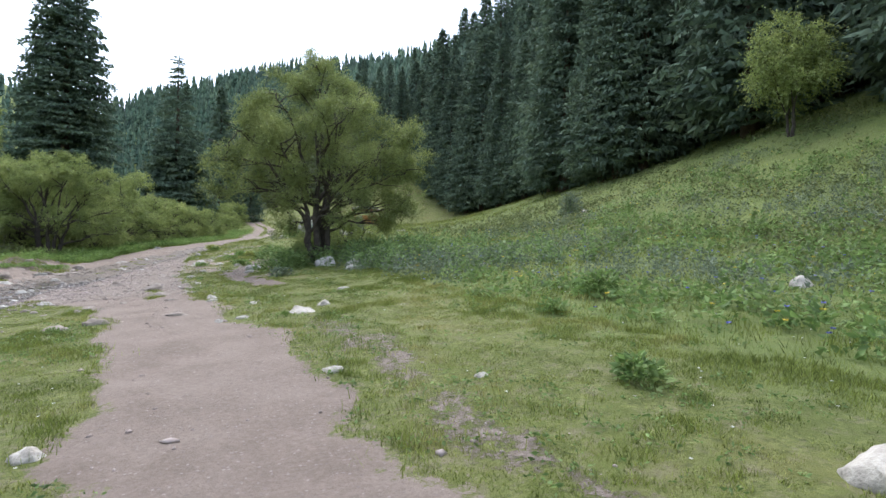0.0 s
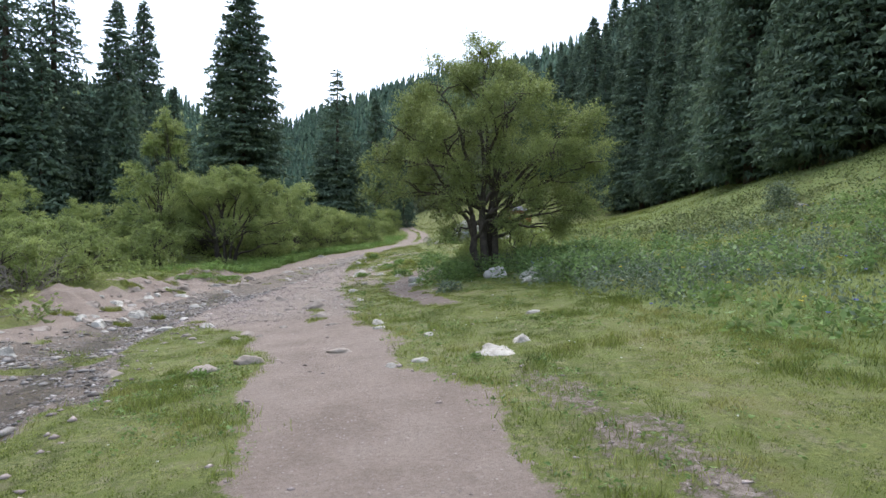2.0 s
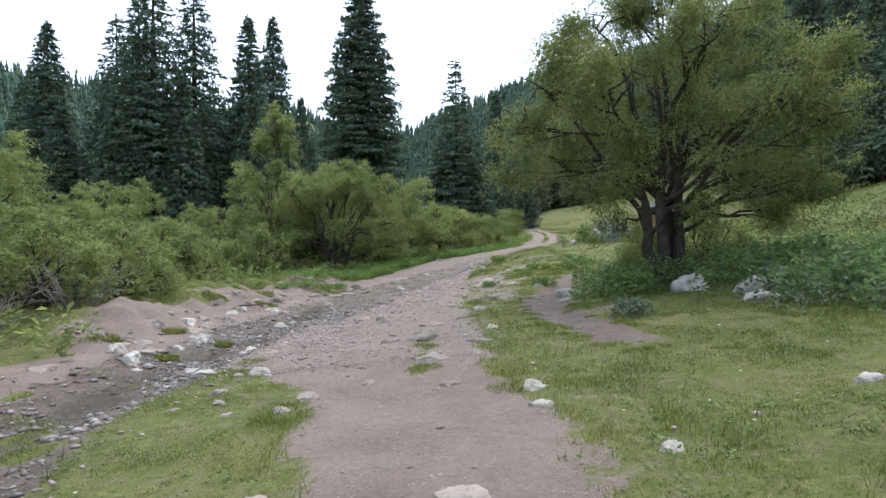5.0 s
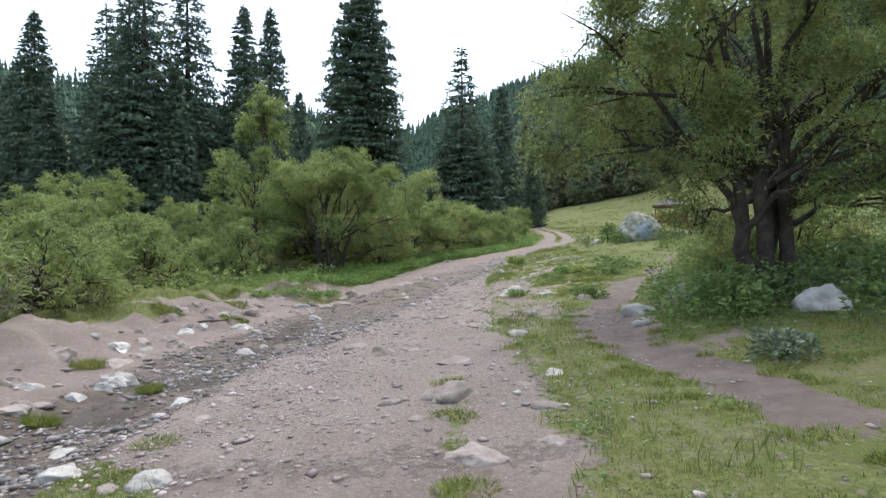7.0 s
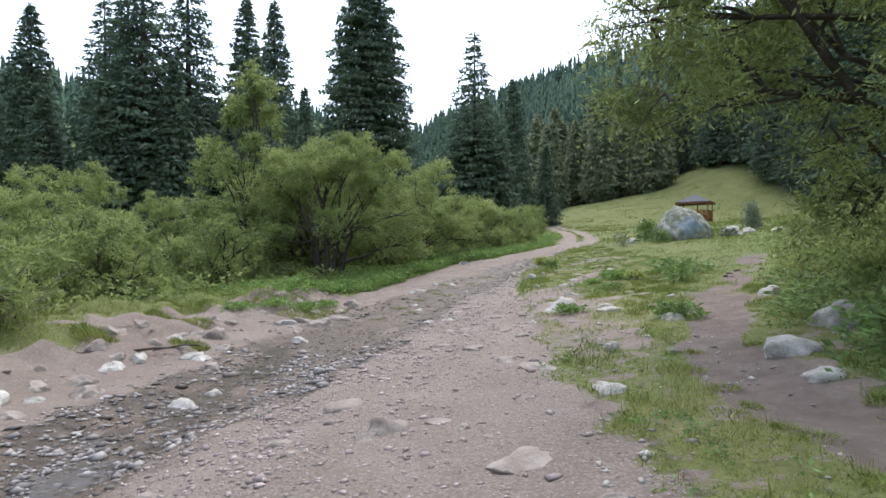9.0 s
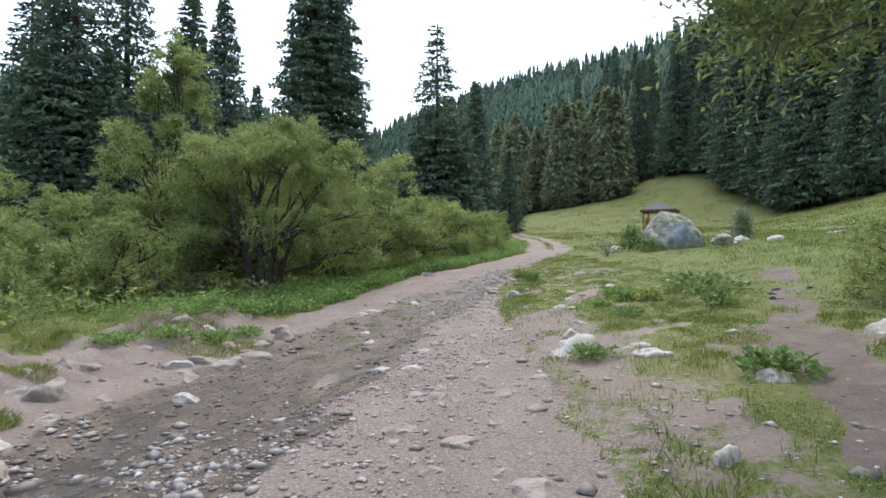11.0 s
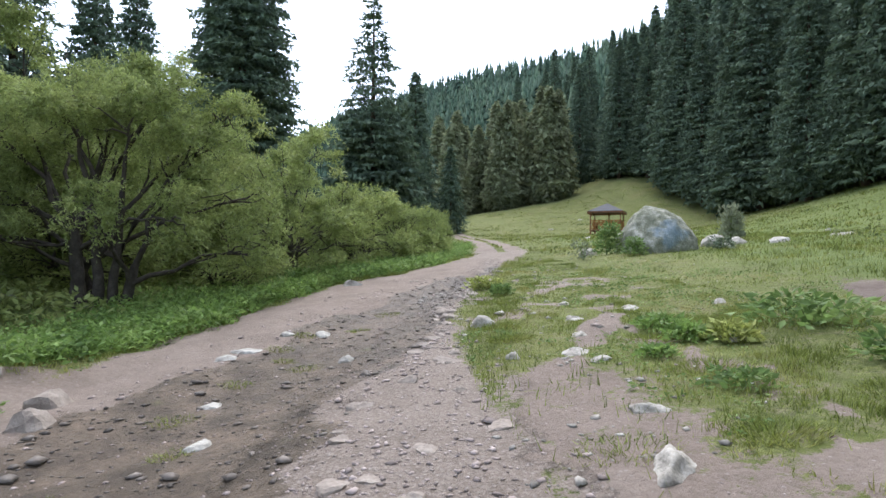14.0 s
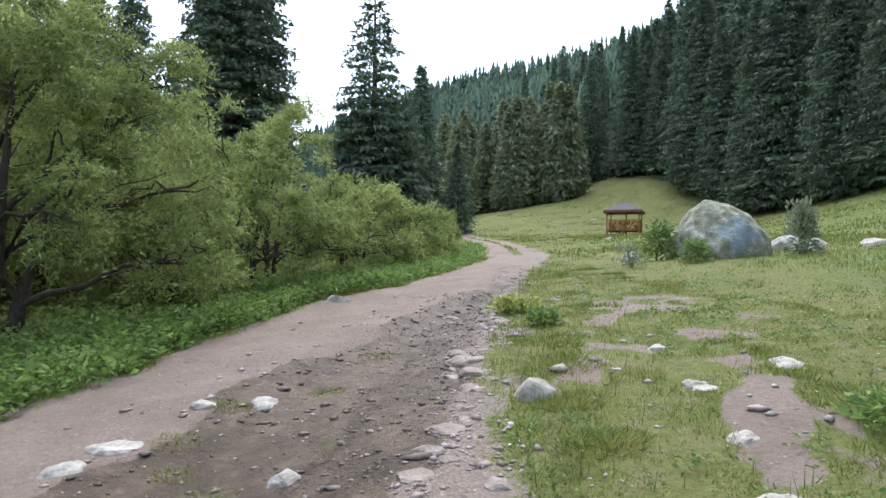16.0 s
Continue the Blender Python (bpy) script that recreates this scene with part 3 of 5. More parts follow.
def tree_edge(t):
    """The forest edge on the hillside, as a place by a share of its length."""
    return (np.interp(t, [0, 0.14, 0.28, 0.42, 0.56, 0.7, 0.85, 1], [36, 31, 29, 30, 38, 42, 41, 38]),
            np.interp(t, [0, 0.14, 0.28, 0.42, 0.56, 0.7, 0.85, 1], [2, 16, 28, 42, 59, 78, 96, 118]))


for row, (count, back) in enumerate(((25, 2.5), (20, 8.5), (15, 17), (12, 28))):
    for q in range(count):
        ex, ey = tree_edge((q + rng.uniform(0.2, 0.8)) / count)
        sort = 5 if row == 0 or row == 1 and q < 9 else int(rng.choice([3, 4, 3]))
        tx, ty = float(ex + back + rng.normal(0, 1.3)), float(ey + 0.25 * back + rng.normal(0, 1.5))
        tall, wide = float(rng.uniform(20, 33)), float(rng.uniform(0.95, 1.25))
        if math.hypot(tx - 29.5, ty - 19.6) > 5.5:
            plant_spruce(sort, tx, ty, tall, wide, RIGHT)

for q in range(32):
    b, dist = radians(rng.uniform(12, 40)), rng.uniform(125, 205)
    sx, sy = dist * math.sin(b), 15 + dist * math.cos(b)
    plant_spruce(int(rng.choice([3, 4])), sx, sy, float(rng.uniform(17, 27)), float(rng.uniform(0.9, 1.15)), "spruces on the slope behind the meadow")

for q in range(16):
    sx, sy = rng.uniform(37, 56), rng.uniform(117, 138)
    plant_spruce(int(rng.choice([3, 4])), float(sx), float(sy), float(rng.uniform(18, 27)), float(rng.uniform(0.9, 1.15)), "spruces on the slope behind the meadow")

# brownish pines at the meadow's far end
pine_kind = conifer("pine", rng, 15, 2.9, PINE, "olive-brown pine with a bare lower trunk", sprays=10, low=0.06, droop=0.1, size=1.0)
for q in range(38):
    b, dist = radians(rng.uniform(3.5, 18)), rng.uniform(96, 122)
    x, y = dist * math.sin(b) - 1, 25 + dist * math.cos(b)
    k = rng.uniform(1.0, 1.5)
    m = pose(x, y, float(height(x, y)) - 0.2, 0, 0, float(rng.uniform(0, 360))) @ Matrix.Diagonal((k, k, k, 1))
    planted(pine_kind, m)["group"] = "pines at the meadow's end"


for q in range(8):
    x, y, k = float(rng.uniform(25, 36)), float(rng.uniform(117, 124)), float(rng.uniform(0.9, 1.3))
    planted(pine_kind, pose(x, y, float(height(x, y)) - 0.2, 0, 0, float(rng.uniform(0, 360))) @ Matrix.Diagonal((k, k, k, 1)))["group"] = "pines at the meadow's end"


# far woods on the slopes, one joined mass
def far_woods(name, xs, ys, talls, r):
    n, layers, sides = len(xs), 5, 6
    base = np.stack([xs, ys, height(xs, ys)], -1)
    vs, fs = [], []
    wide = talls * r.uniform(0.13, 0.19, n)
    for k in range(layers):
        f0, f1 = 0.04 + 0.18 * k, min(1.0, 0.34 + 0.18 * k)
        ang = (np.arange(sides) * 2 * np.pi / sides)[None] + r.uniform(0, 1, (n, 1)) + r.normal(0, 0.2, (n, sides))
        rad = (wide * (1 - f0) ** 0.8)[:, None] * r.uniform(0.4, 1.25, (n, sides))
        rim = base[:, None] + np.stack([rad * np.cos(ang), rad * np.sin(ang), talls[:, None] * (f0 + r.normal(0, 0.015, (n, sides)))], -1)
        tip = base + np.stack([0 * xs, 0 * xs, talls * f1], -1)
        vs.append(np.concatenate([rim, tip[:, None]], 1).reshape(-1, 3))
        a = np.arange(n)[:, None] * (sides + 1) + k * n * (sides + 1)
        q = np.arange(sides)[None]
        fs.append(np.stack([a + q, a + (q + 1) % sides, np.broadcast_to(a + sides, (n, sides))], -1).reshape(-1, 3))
    ob = new(name, mesh_of(name, np.concatenate(vs), np.concatenate(fs), HAZED_SPRUCE))
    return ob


def on_slope(n, b0, b1, k0, k1, r):
    b, k = r.uniform(b0, b1, n), np.sqrt(r.uniform(k0 ** 2, k1 ** 2, n))
    d = hill_foot(b) + k * (hill_crest(b) - hill_foot(b))
    return d * np.sin(np.radians(b)), 10 + d * np.cos(np.radians(b))


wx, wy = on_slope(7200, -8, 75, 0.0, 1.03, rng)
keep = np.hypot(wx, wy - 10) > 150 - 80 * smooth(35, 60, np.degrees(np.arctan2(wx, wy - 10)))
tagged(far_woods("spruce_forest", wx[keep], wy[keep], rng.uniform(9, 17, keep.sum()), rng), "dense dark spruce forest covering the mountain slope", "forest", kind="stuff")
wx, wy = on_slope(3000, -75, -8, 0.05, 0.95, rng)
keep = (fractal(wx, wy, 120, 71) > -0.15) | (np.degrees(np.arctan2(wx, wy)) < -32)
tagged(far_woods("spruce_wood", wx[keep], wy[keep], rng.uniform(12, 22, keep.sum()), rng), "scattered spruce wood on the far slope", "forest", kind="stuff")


# ---- broad-leaved trees and bushes ----
def broadleaf(name, r, lobes, stems, leaf_mat, twigs, label, leaf=(0.05, 0.10, 0.018, 0.028), per_twig=9, bark=BARK, shell=0.45, bole=0.12, droop=0.35, dead=0, fork_at=0.42, twig_long=(0.3, 0.75), folded=True, clumps=26, puff=0.34, spread_out=0.22):
    """A tree or bush: stems rise from the base and fork into each lobe (x, y, z, radius, flatness), twigs with leaves fill the lobes."""
    tree = new(name)
    lobes = np.asarray(lobes, float)
    paths = []
    forks = []
    for q, st in enumerate(stems):
        own = lobes[q::len(stems)]
        mid = own[:, :3].mean(0) if len(own) else lobes[:, :3].mean(0)
        fork = np.array([st[0] + mid[0] * spread_out, st[1] + mid[1] * spread_out, max(0.3, mid[2] * fork_at)])
        path = bend((st[0] * 0.7, st[1] * 0.7, -0.3), fork, (0.06 * mid[0], 0.06 * mid[1], 0), 7, 0.03, r)
        forks.append(path)
        paths.append((path, bole * np.linspace(1.15, 0.62, 7) * r.uniform(0.75, 1.1)))
    v, f = tubes(paths, 7)
    part("trunk", mesh_of("trunk", v, f, bark, True), tree)
    paths = []
    for q, (lx, ly, lz, lr, flat) in enumerate(lobes):
        path = forks[q % len(stems)]
        thick = bole * (0.3 + 0.25 * lr / lobes[:, 3].max())
        limb = bend(path[int(r.integers(4, 7))], (lx, ly, lz), (0, 0, 0.08 * lz), 8, 0.06, r)
        paths.append((limb, thick * np.linspace(1, 0.25, len(limb))))
        for c in range(4):
            w = r.normal(0, 1, 3)
            w /= np.linalg.norm(w)
            end = np.array([lx, ly, lz]) + w * lr * 0.8 * np.array([1, 1, flat])
            start = limb[int(r.integers(3, len(limb)))]
            br = bend(start, end, (0, 0, 0.12 * lr), 6, 0.05 * lr, r)
            paths.append((br, thick * np.linspace(0.4, 0.08, 6)))
    for c in range(dead):
        q = lobes[int(r.integers(len(lobes)))]
        w = unit(r.normal(0, 1, 3) + np.array([0, 0, -0.3]))
        paths.append((bend(q[:3] + w * q[3] * 0.2, q[:3] + w * q[3] * 1.05, (0, 0, 0.2), 6, 0.12, r), 0.018 * np.linspace(1, 0.2, 6)))
    v, f = tubes(paths, 5)
    part("branchwork", mesh_of("branchwork", v, f, bark, True), tree)
    # leafy puffs, each a dense tuft of twigs round the end of a branch, with gaps between them
    centres, sizes = [], []
    for lx, ly, lz, lr, flat in lobes:
        w = unit(r.normal(0, 1, (clumps, 3)) + [0, 0, 0.25])
        far_out = lr * r.uniform(shell, 1.05, clumps)[:, None]
        centres.append(np.array([lx, ly, lz]) + w * far_out * [1, 1, flat])
        sizes.append(lr * puff * r.uniform(0.65, 1.35, clumps))
    centres, sizes = np.concatenate(centres), np.concatenate(sizes)
    share = sizes ** 2
    pick = r.choice(len(centres), twigs, p=share / share.sum())
    w = unit(r.normal(0, 1, (twigs, 3)) + [0, 0, 0.3])
    start = centres[pick] + w * (sizes[pick] * r.uniform(0.0, 0.75, twigs))[:, None] * [1, 1, 0.7]
    head = unit(w + r.normal(0, 0.35, (twigs, 3)) + [0, 0, 0.25])
    tl = r.uniform(twig_long[0], twig_long[1], twigs) * (1 + 0.8 * (r.random(twigs) > 0.94))
    s = np.tile(np.linspace(0.08, 1, per_twig), twigs)
    rep = np.repeat(np.arange(twigs), per_twig)
    p = start[rep] + head[rep] * (tl[rep] * s)[:, None]
    p[:, 2] -= droop * tl[rep] * s * s
    p += r.normal(0, 0.025, p.shape)
    d = head[rep] * 0.7 + r.normal(0, 0.6, p.shape) - [0, 0, 0.25]
    ok = p[:, 2] > 0.03
    make = leaves if folded else sprays_of
    v, f = make(p[ok], d[ok], r.uniform(leaf[0], leaf[1], ok.sum()), r.uniform(leaf[2], leaf[3], ok.sum()), r)
    part("crown", mesh_of("crown", v, f, leaf_mat), tree)
    return tagged(tree, label, "tree")


def place(ob, x, y, turn=0.0, k=1.0, sink=0.05):
    ob.matrix_world = pose(x, y, float(height(x, y)) - sink, 0, 0, turn) @ Matrix.Diagonal((k, k, k, 1))
    return ob


big_willow = broadleaf("willow_tree", rng, [
    (-2.6, 0.5, 4.6, 1.22, 0.8), (-1.5, -0.5, 5.5, 1.26, 0.8), (-0.2, 0.2, 6.3, 1.26, 0.8), (1.2, 0.1, 5.7, 1.26, 0.8), (2.4, -0.8, 4.5, 1.18, 0.8),
    (2.9, -1.0, 3.3, 0.92, 0.8), (0.2, -1.8, 4.7, 1.26, 0.8), (0.3, 1.9, 4.9, 1.34, 0.8), (-1.3, 1.6, 4.2, 1.18, 0.8), (1.6, -1.9, 3.6, 1.09, 0.8), (-1.6, -1.7, 3.9, 1.09, 0.8),
    (1.9, 1.5, 3.9, 1.18, 0.8), (-3.2, 0.6, 3.6, 0.76, 0.8), (0.6, -0.6, 3.4, 1.01, 0.8), (-0.9, -0.6, 3.0, 0.84, 0.8), (2.2, 0.3, 2.7, 0.76, 0.8), (-1.9, 1.0, 2.9, 0.76, 0.8), (1.1, 1.0, 6.6, 0.76, 0.8), (-3.0, 0.2, 2.6, 0.75, 0.8), (2.9, -0.4, 2.0, 0.7, 0.8), (0.9, -1.3, 2.3, 0.65, 0.8),
    (0.0, 0.3, 7.0, 0.85, 0.8), (3.3, -0.3, 3.9, 0.95, 0.8), (3.4, 0.2, 2.5, 0.8, 0.8), (2.6, 0.6, 1.7, 0.7, 0.8), (-1.3, -0.2, 1.8, 0.6, 1.0), (-0.9, 0.6, 1.2, 0.6, 1.0), (-1.0, -0.4, 2.6, 0.6, 1.1), (0.5, -0.9, 1.6, 0.45, 1.0)],
    [(-0.42, 0.1), (-0.05, -0.2), (0.36, -0.1), (0.22, 0.35), (-0.12, 0.3)], WILLOW, 16000,
    "broad old willow with several dark stems beside the road", leaf=(0.055, 0.11, 0.02, 0.034), per_twig=9, bole=0.15, shell=0.35, dead=34, fork_at=0.6, spread_out=0.14, clumps=9, twig_long=(0.18, 0.5), puff=0.3)
place(big_willow, 4.0, 20.3)


def willow_bush(r, tall, wide, twigs, label, leaf_mat=WILLOW_LIGHT, n=14, leaf=(0.09, 0.18, 0.035, 0.055)):
    lobes = []
    for q in range(3):
        a = 2.1 * q + 0.9
        lobes.append((wide * 0.8 * math.cos(a), wide * 0.8 * math.sin(a), tall * 0.16, wide * 0.2, 0.9))
    for q in range(9):
        a = 0.7 * q + r.uniform(-0.2, 0.2)
        lobes.append((wide * 0.74 * math.cos(a), wide * 0.74 * math.sin(a), tall * r.uniform(0.2, 0.42), wide * r.uniform(0.18, 0.27), 0.95))
    for q in range(n):
        a, u = 2.39996 * q, math.sqrt((q + 0.4) / n)
        lobes.append((wide * 0.72 * u * math.cos(a), wide * 0.72 * u * math.sin(a), tall * (0.82 - 0.42 * u ** 2.5) * r.uniform(0.74, 1.14), wide * r.uniform(0.24, 0.36), min(1.15, 0.7 * tall / wide)))
    if tall > 2 * wide:
        lobes += [(0.0, 0.1, tall * 0.78, wide * 0.34, 1.2), (0.1, 0.0, tall * 0.88, wide * 0.25, 1.4), (0.0, 0.0, tall * 0.97, wide * 0.15, 1.6)]
    stems = [(0.35 * math.cos(k * 1.3), 0.35 * math.sin(k * 1.3)) for k in range(5)]
    return broadleaf("willow_bush", r, lobes, stems, leaf_mat, twigs, label, leaf=leaf, per_twig=8, bole=0.085, shell=0.4, dead=12, fork_at=0.5, folded=False, clumps=8, twig_long=(0.15, 0.42), puff=0.29)


bush_kinds = [
    willow_bush(rng, 5.9, 4.0, 5600, "large rounded green willow bush with dark bare stems inside"),
    willow_bush(rng, 8.0, 2.6, 3600, "tall slender willow with a pointed leafy top", n=11),
    willow_bush(rng, 4.0, 2.6, 2500, "rounded bright green willow bush beside the stream", n=10),
    willow_bush(rng, 2.3, 1.9, 1200, "low leafy willow scrub on the stream bank", n=8),
]
open_willow = broadleaf("willow_tree", rng, [
    (-2.6, -0.4, 2.9, 1.15, 0.85), (-1.9, -0.6, 4.2, 1.2, 0.85), (-0.6, -0.8, 4.9, 1.2, 0.85), (0.9, -0.3, 4.7, 1.25, 0.85), (2.2, 0.2, 4.0, 1.2, 0.85), (3.1, 0.8, 2.9, 1.1, 0.85),
    (0.2, 0.9, 5.1, 1.2, 0.85), (-1.4, 1.2, 4.4, 1.2, 0.85), (1.7, 1.5, 4.3, 1.2, 0.85), (-3.1, 0.3, 1.8, 0.9, 0.85), (3.6, 0.6, 1.5, 0.9, 0.85), (-3.4, 1.2, 3.2, 0.9, 0.85),
    (0.3, 1.0, 6.0, 0.8, 0.9), (1.6, 0.6, 5.7, 0.75, 0.9), (-1.1, 0.9, 5.7, 0.8, 0.9), (2.8, 1.0, 4.9, 0.8, 0.9), (0.6, -1.7, 2.4, 0.75, 0.9), (-1.6, -1.6, 1.9, 0.75, 0.9), (2.1, -1.2, 2.2, 0.8, 0.9), (-2.6, 0.9, 5.0, 0.7, 0.9)],
    [(-0.5, 0.0), (-0.2, -0.25), (0.1, -0.3), (0.45, -0.1), (0.3, 0.3), (-0.25, 0.3)], WILLOW_LIGHT, 9500,
    "spreading willow with dark crooked stems behind the road verge", leaf=(0.07, 0.14, 0.024, 0.04), per_twig=8, bole=0.15, shell=0.5, dead=24, fork_at=0.45, clumps=10, twig_long=(0.18, 0.45), puff=0.3)
place(open_willow, -6.9, 33.6, k=0.82)
for kind, x, y, k, turn in [(0, -8.4, 37.0, 0.85, 0), (1, -10.4, 35.6, 1.02, 20), (0, -4.2, 39.6, 0.78, 130), (2, -2.2, 42.8, 0.9, 60), (0, -9.6, 39.4, 0.75, 200),
                            (0, -14.6, 22.4, 0.8, 80), (0, -15.0, 38.0, 0.66, 250), (0, -18.5, 33.0, 0.7, 300), (0, -18.5, 27.0, 0.85, 40), (2, -13.5, 31.0, 0.75, 10),
                            (3, -10.8, 27.5, 0.8, 0), (3, -12.4, 28.4, 1.0, 90), (3, -9.8, 19.0, 0.9, 180), (3, -11.2, 24.0, 0.95, 270), (2, -12.2, 17.6, 0.75, 140), (3, -9.7, 31.2, 0.9, 30),
                            (2, -12.5, 14.0, 0.8, 20), (0, -21.5, 40, 0.9, 50), (2, -0.6, 46.5, 0.75, 10), (3, 0.4, 50.5, 1.0, 70), (3, -0.8, 54, 1.0, 10), (2, 4.6, 85.5, 0.95, 0), (3, 1.2, 60, 1.1, 200), (3, 2.6, 66, 1.0, 100), (3, 2.4, 75, 1.2, 30), (0, -8.5, 44.5, 0.85, 15), (0, -12.8, 43.5, 0.85, 75), (0, -5.6, 47.5, 0.7, 110), (2, -3.2, 50.5, 0.9, 160), (3, -5.2, 36.6, 0.8, 260), (3, -8.6, 36.4, 1.0, 300),
                            (3, -9.3, 14.6, 0.85, 60), (3, -8.9, 12.4, 0.7, 150), (2, -10.6, 15.6, 0.7, 220), (3, -9.6, 21.6, 0.8, 330)]:
    b = bush_kinds[kind]
    m = pose(x, y, float(height(x, y)) - 0.06, 0, 0, turn) @ Matrix.Diagonal((k, k, k, 1))
    b = planted(b, m)
    tagged(b, category="bush", group="willow bushes along the stream")

for x, y, k, turn in [(4.1, 21.5, 0.5, 10), (4.5, 23.0, 0.52, 100), (5.2, 24.8, 0.55, 200), (5.7, 22.4, 0.7, 300), (3.1, 19.9, 0.3, 50)]:
    b = planted(bush_kinds[3], pose(x, y, float(height(x, y)) - 0.05, 0, 0, turn) @ Matrix.Diagonal((k, k, k, 1)))
    tagged(b, "leafy green shrub at the foot of the big willow", "bush", "shrubs under the willow")

hill_tree = broadleaf("birch_tree", rng, [(0, 0, 4.6, 1.5, 0.9), (-1.3, 0.4, 3.6, 1.3, 0.9), (1.3, -0.3, 3.8, 1.3, 0.9), (0.2, 1.0, 3.0, 1.3, 0.9), (-0.4, -1.0, 2.8, 1.3, 0.9), (0.9, 0.5, 2.2, 1.1, 0.9)],
                      [(0, 0), (0.1, 0.1)], WILLOW_LIGHT, 2600, "bright green broadleaf tree at the edge of the dark forest", leaf=(0.12, 0.2, 0.06, 0.1), per_twig=6, bole=0.09)
place(hill_tree, 28.5, 19.6, k=1.05)


# ---- gazebo ----
def box(bm, x0, x1, y0, y1, z0, z1):
    vs = [bm.verts.new(p) for p in ((x0, y0, z0), (x1, y0, z0), (x1, y1, z0), (x0, y1, z0), (x0, y0, z1), (x1, y0, z1), (x1, y1, z1), (x0, y1, z1))]
    for q in ((3, 2, 1, 0), (4, 5, 6, 7), (0, 1, 5, 4), (1, 2, 6, 5), (2, 3, 7, 6), (3, 0, 4, 7)):
        bm.faces.new([vs[k] for k in q])


def beam(bm, p, q, w):
    p, q = Vector(p), Vector(q)
    d = (q - p).normalized()
    ref = Vector((0, 0, 1)) if abs(d.z) < 0.9 else Vector((1, 0, 0))
    u = d.cross(ref).normalized() * w / 2
    v = d.cross(u).normalized() * w / 2
    vs = [bm.verts.new(c + s * u + t * v) for c in (p, q) for s, t in ((-1, -1), (1, -1), (1, 1), (-1, 1))]
    for f in ((3, 2, 1, 0), (4, 5, 6, 7), (0, 1, 5, 4), (1, 2, 6, 5), (2, 3, 7, 6), (3, 0, 4, 7)):
        bm.faces.new([vs[k] for k in f])


WOOD = material("orange_stained_wood", [(0.22, 0.09, 0.03), (0.36, 0.16, 0.05), (0.46, 0.23, 0.09)], roughness=0.7, scale=3, fine=30, bump=0.2)
DARK_WOOD = material("red_brown_post_wood", [(0.16, 0.07, 0.035), (0.28, 0.13, 0.07)], roughness=0.7, scale=3, fine=30, bump=0.2)
ROOFING = material("blue_grey_roofing", [(0.04, 0.044, 0.056), (0.075, 0.08, 0.098)], roughness=0.75, scale=2, fine=12, bump=0.2)


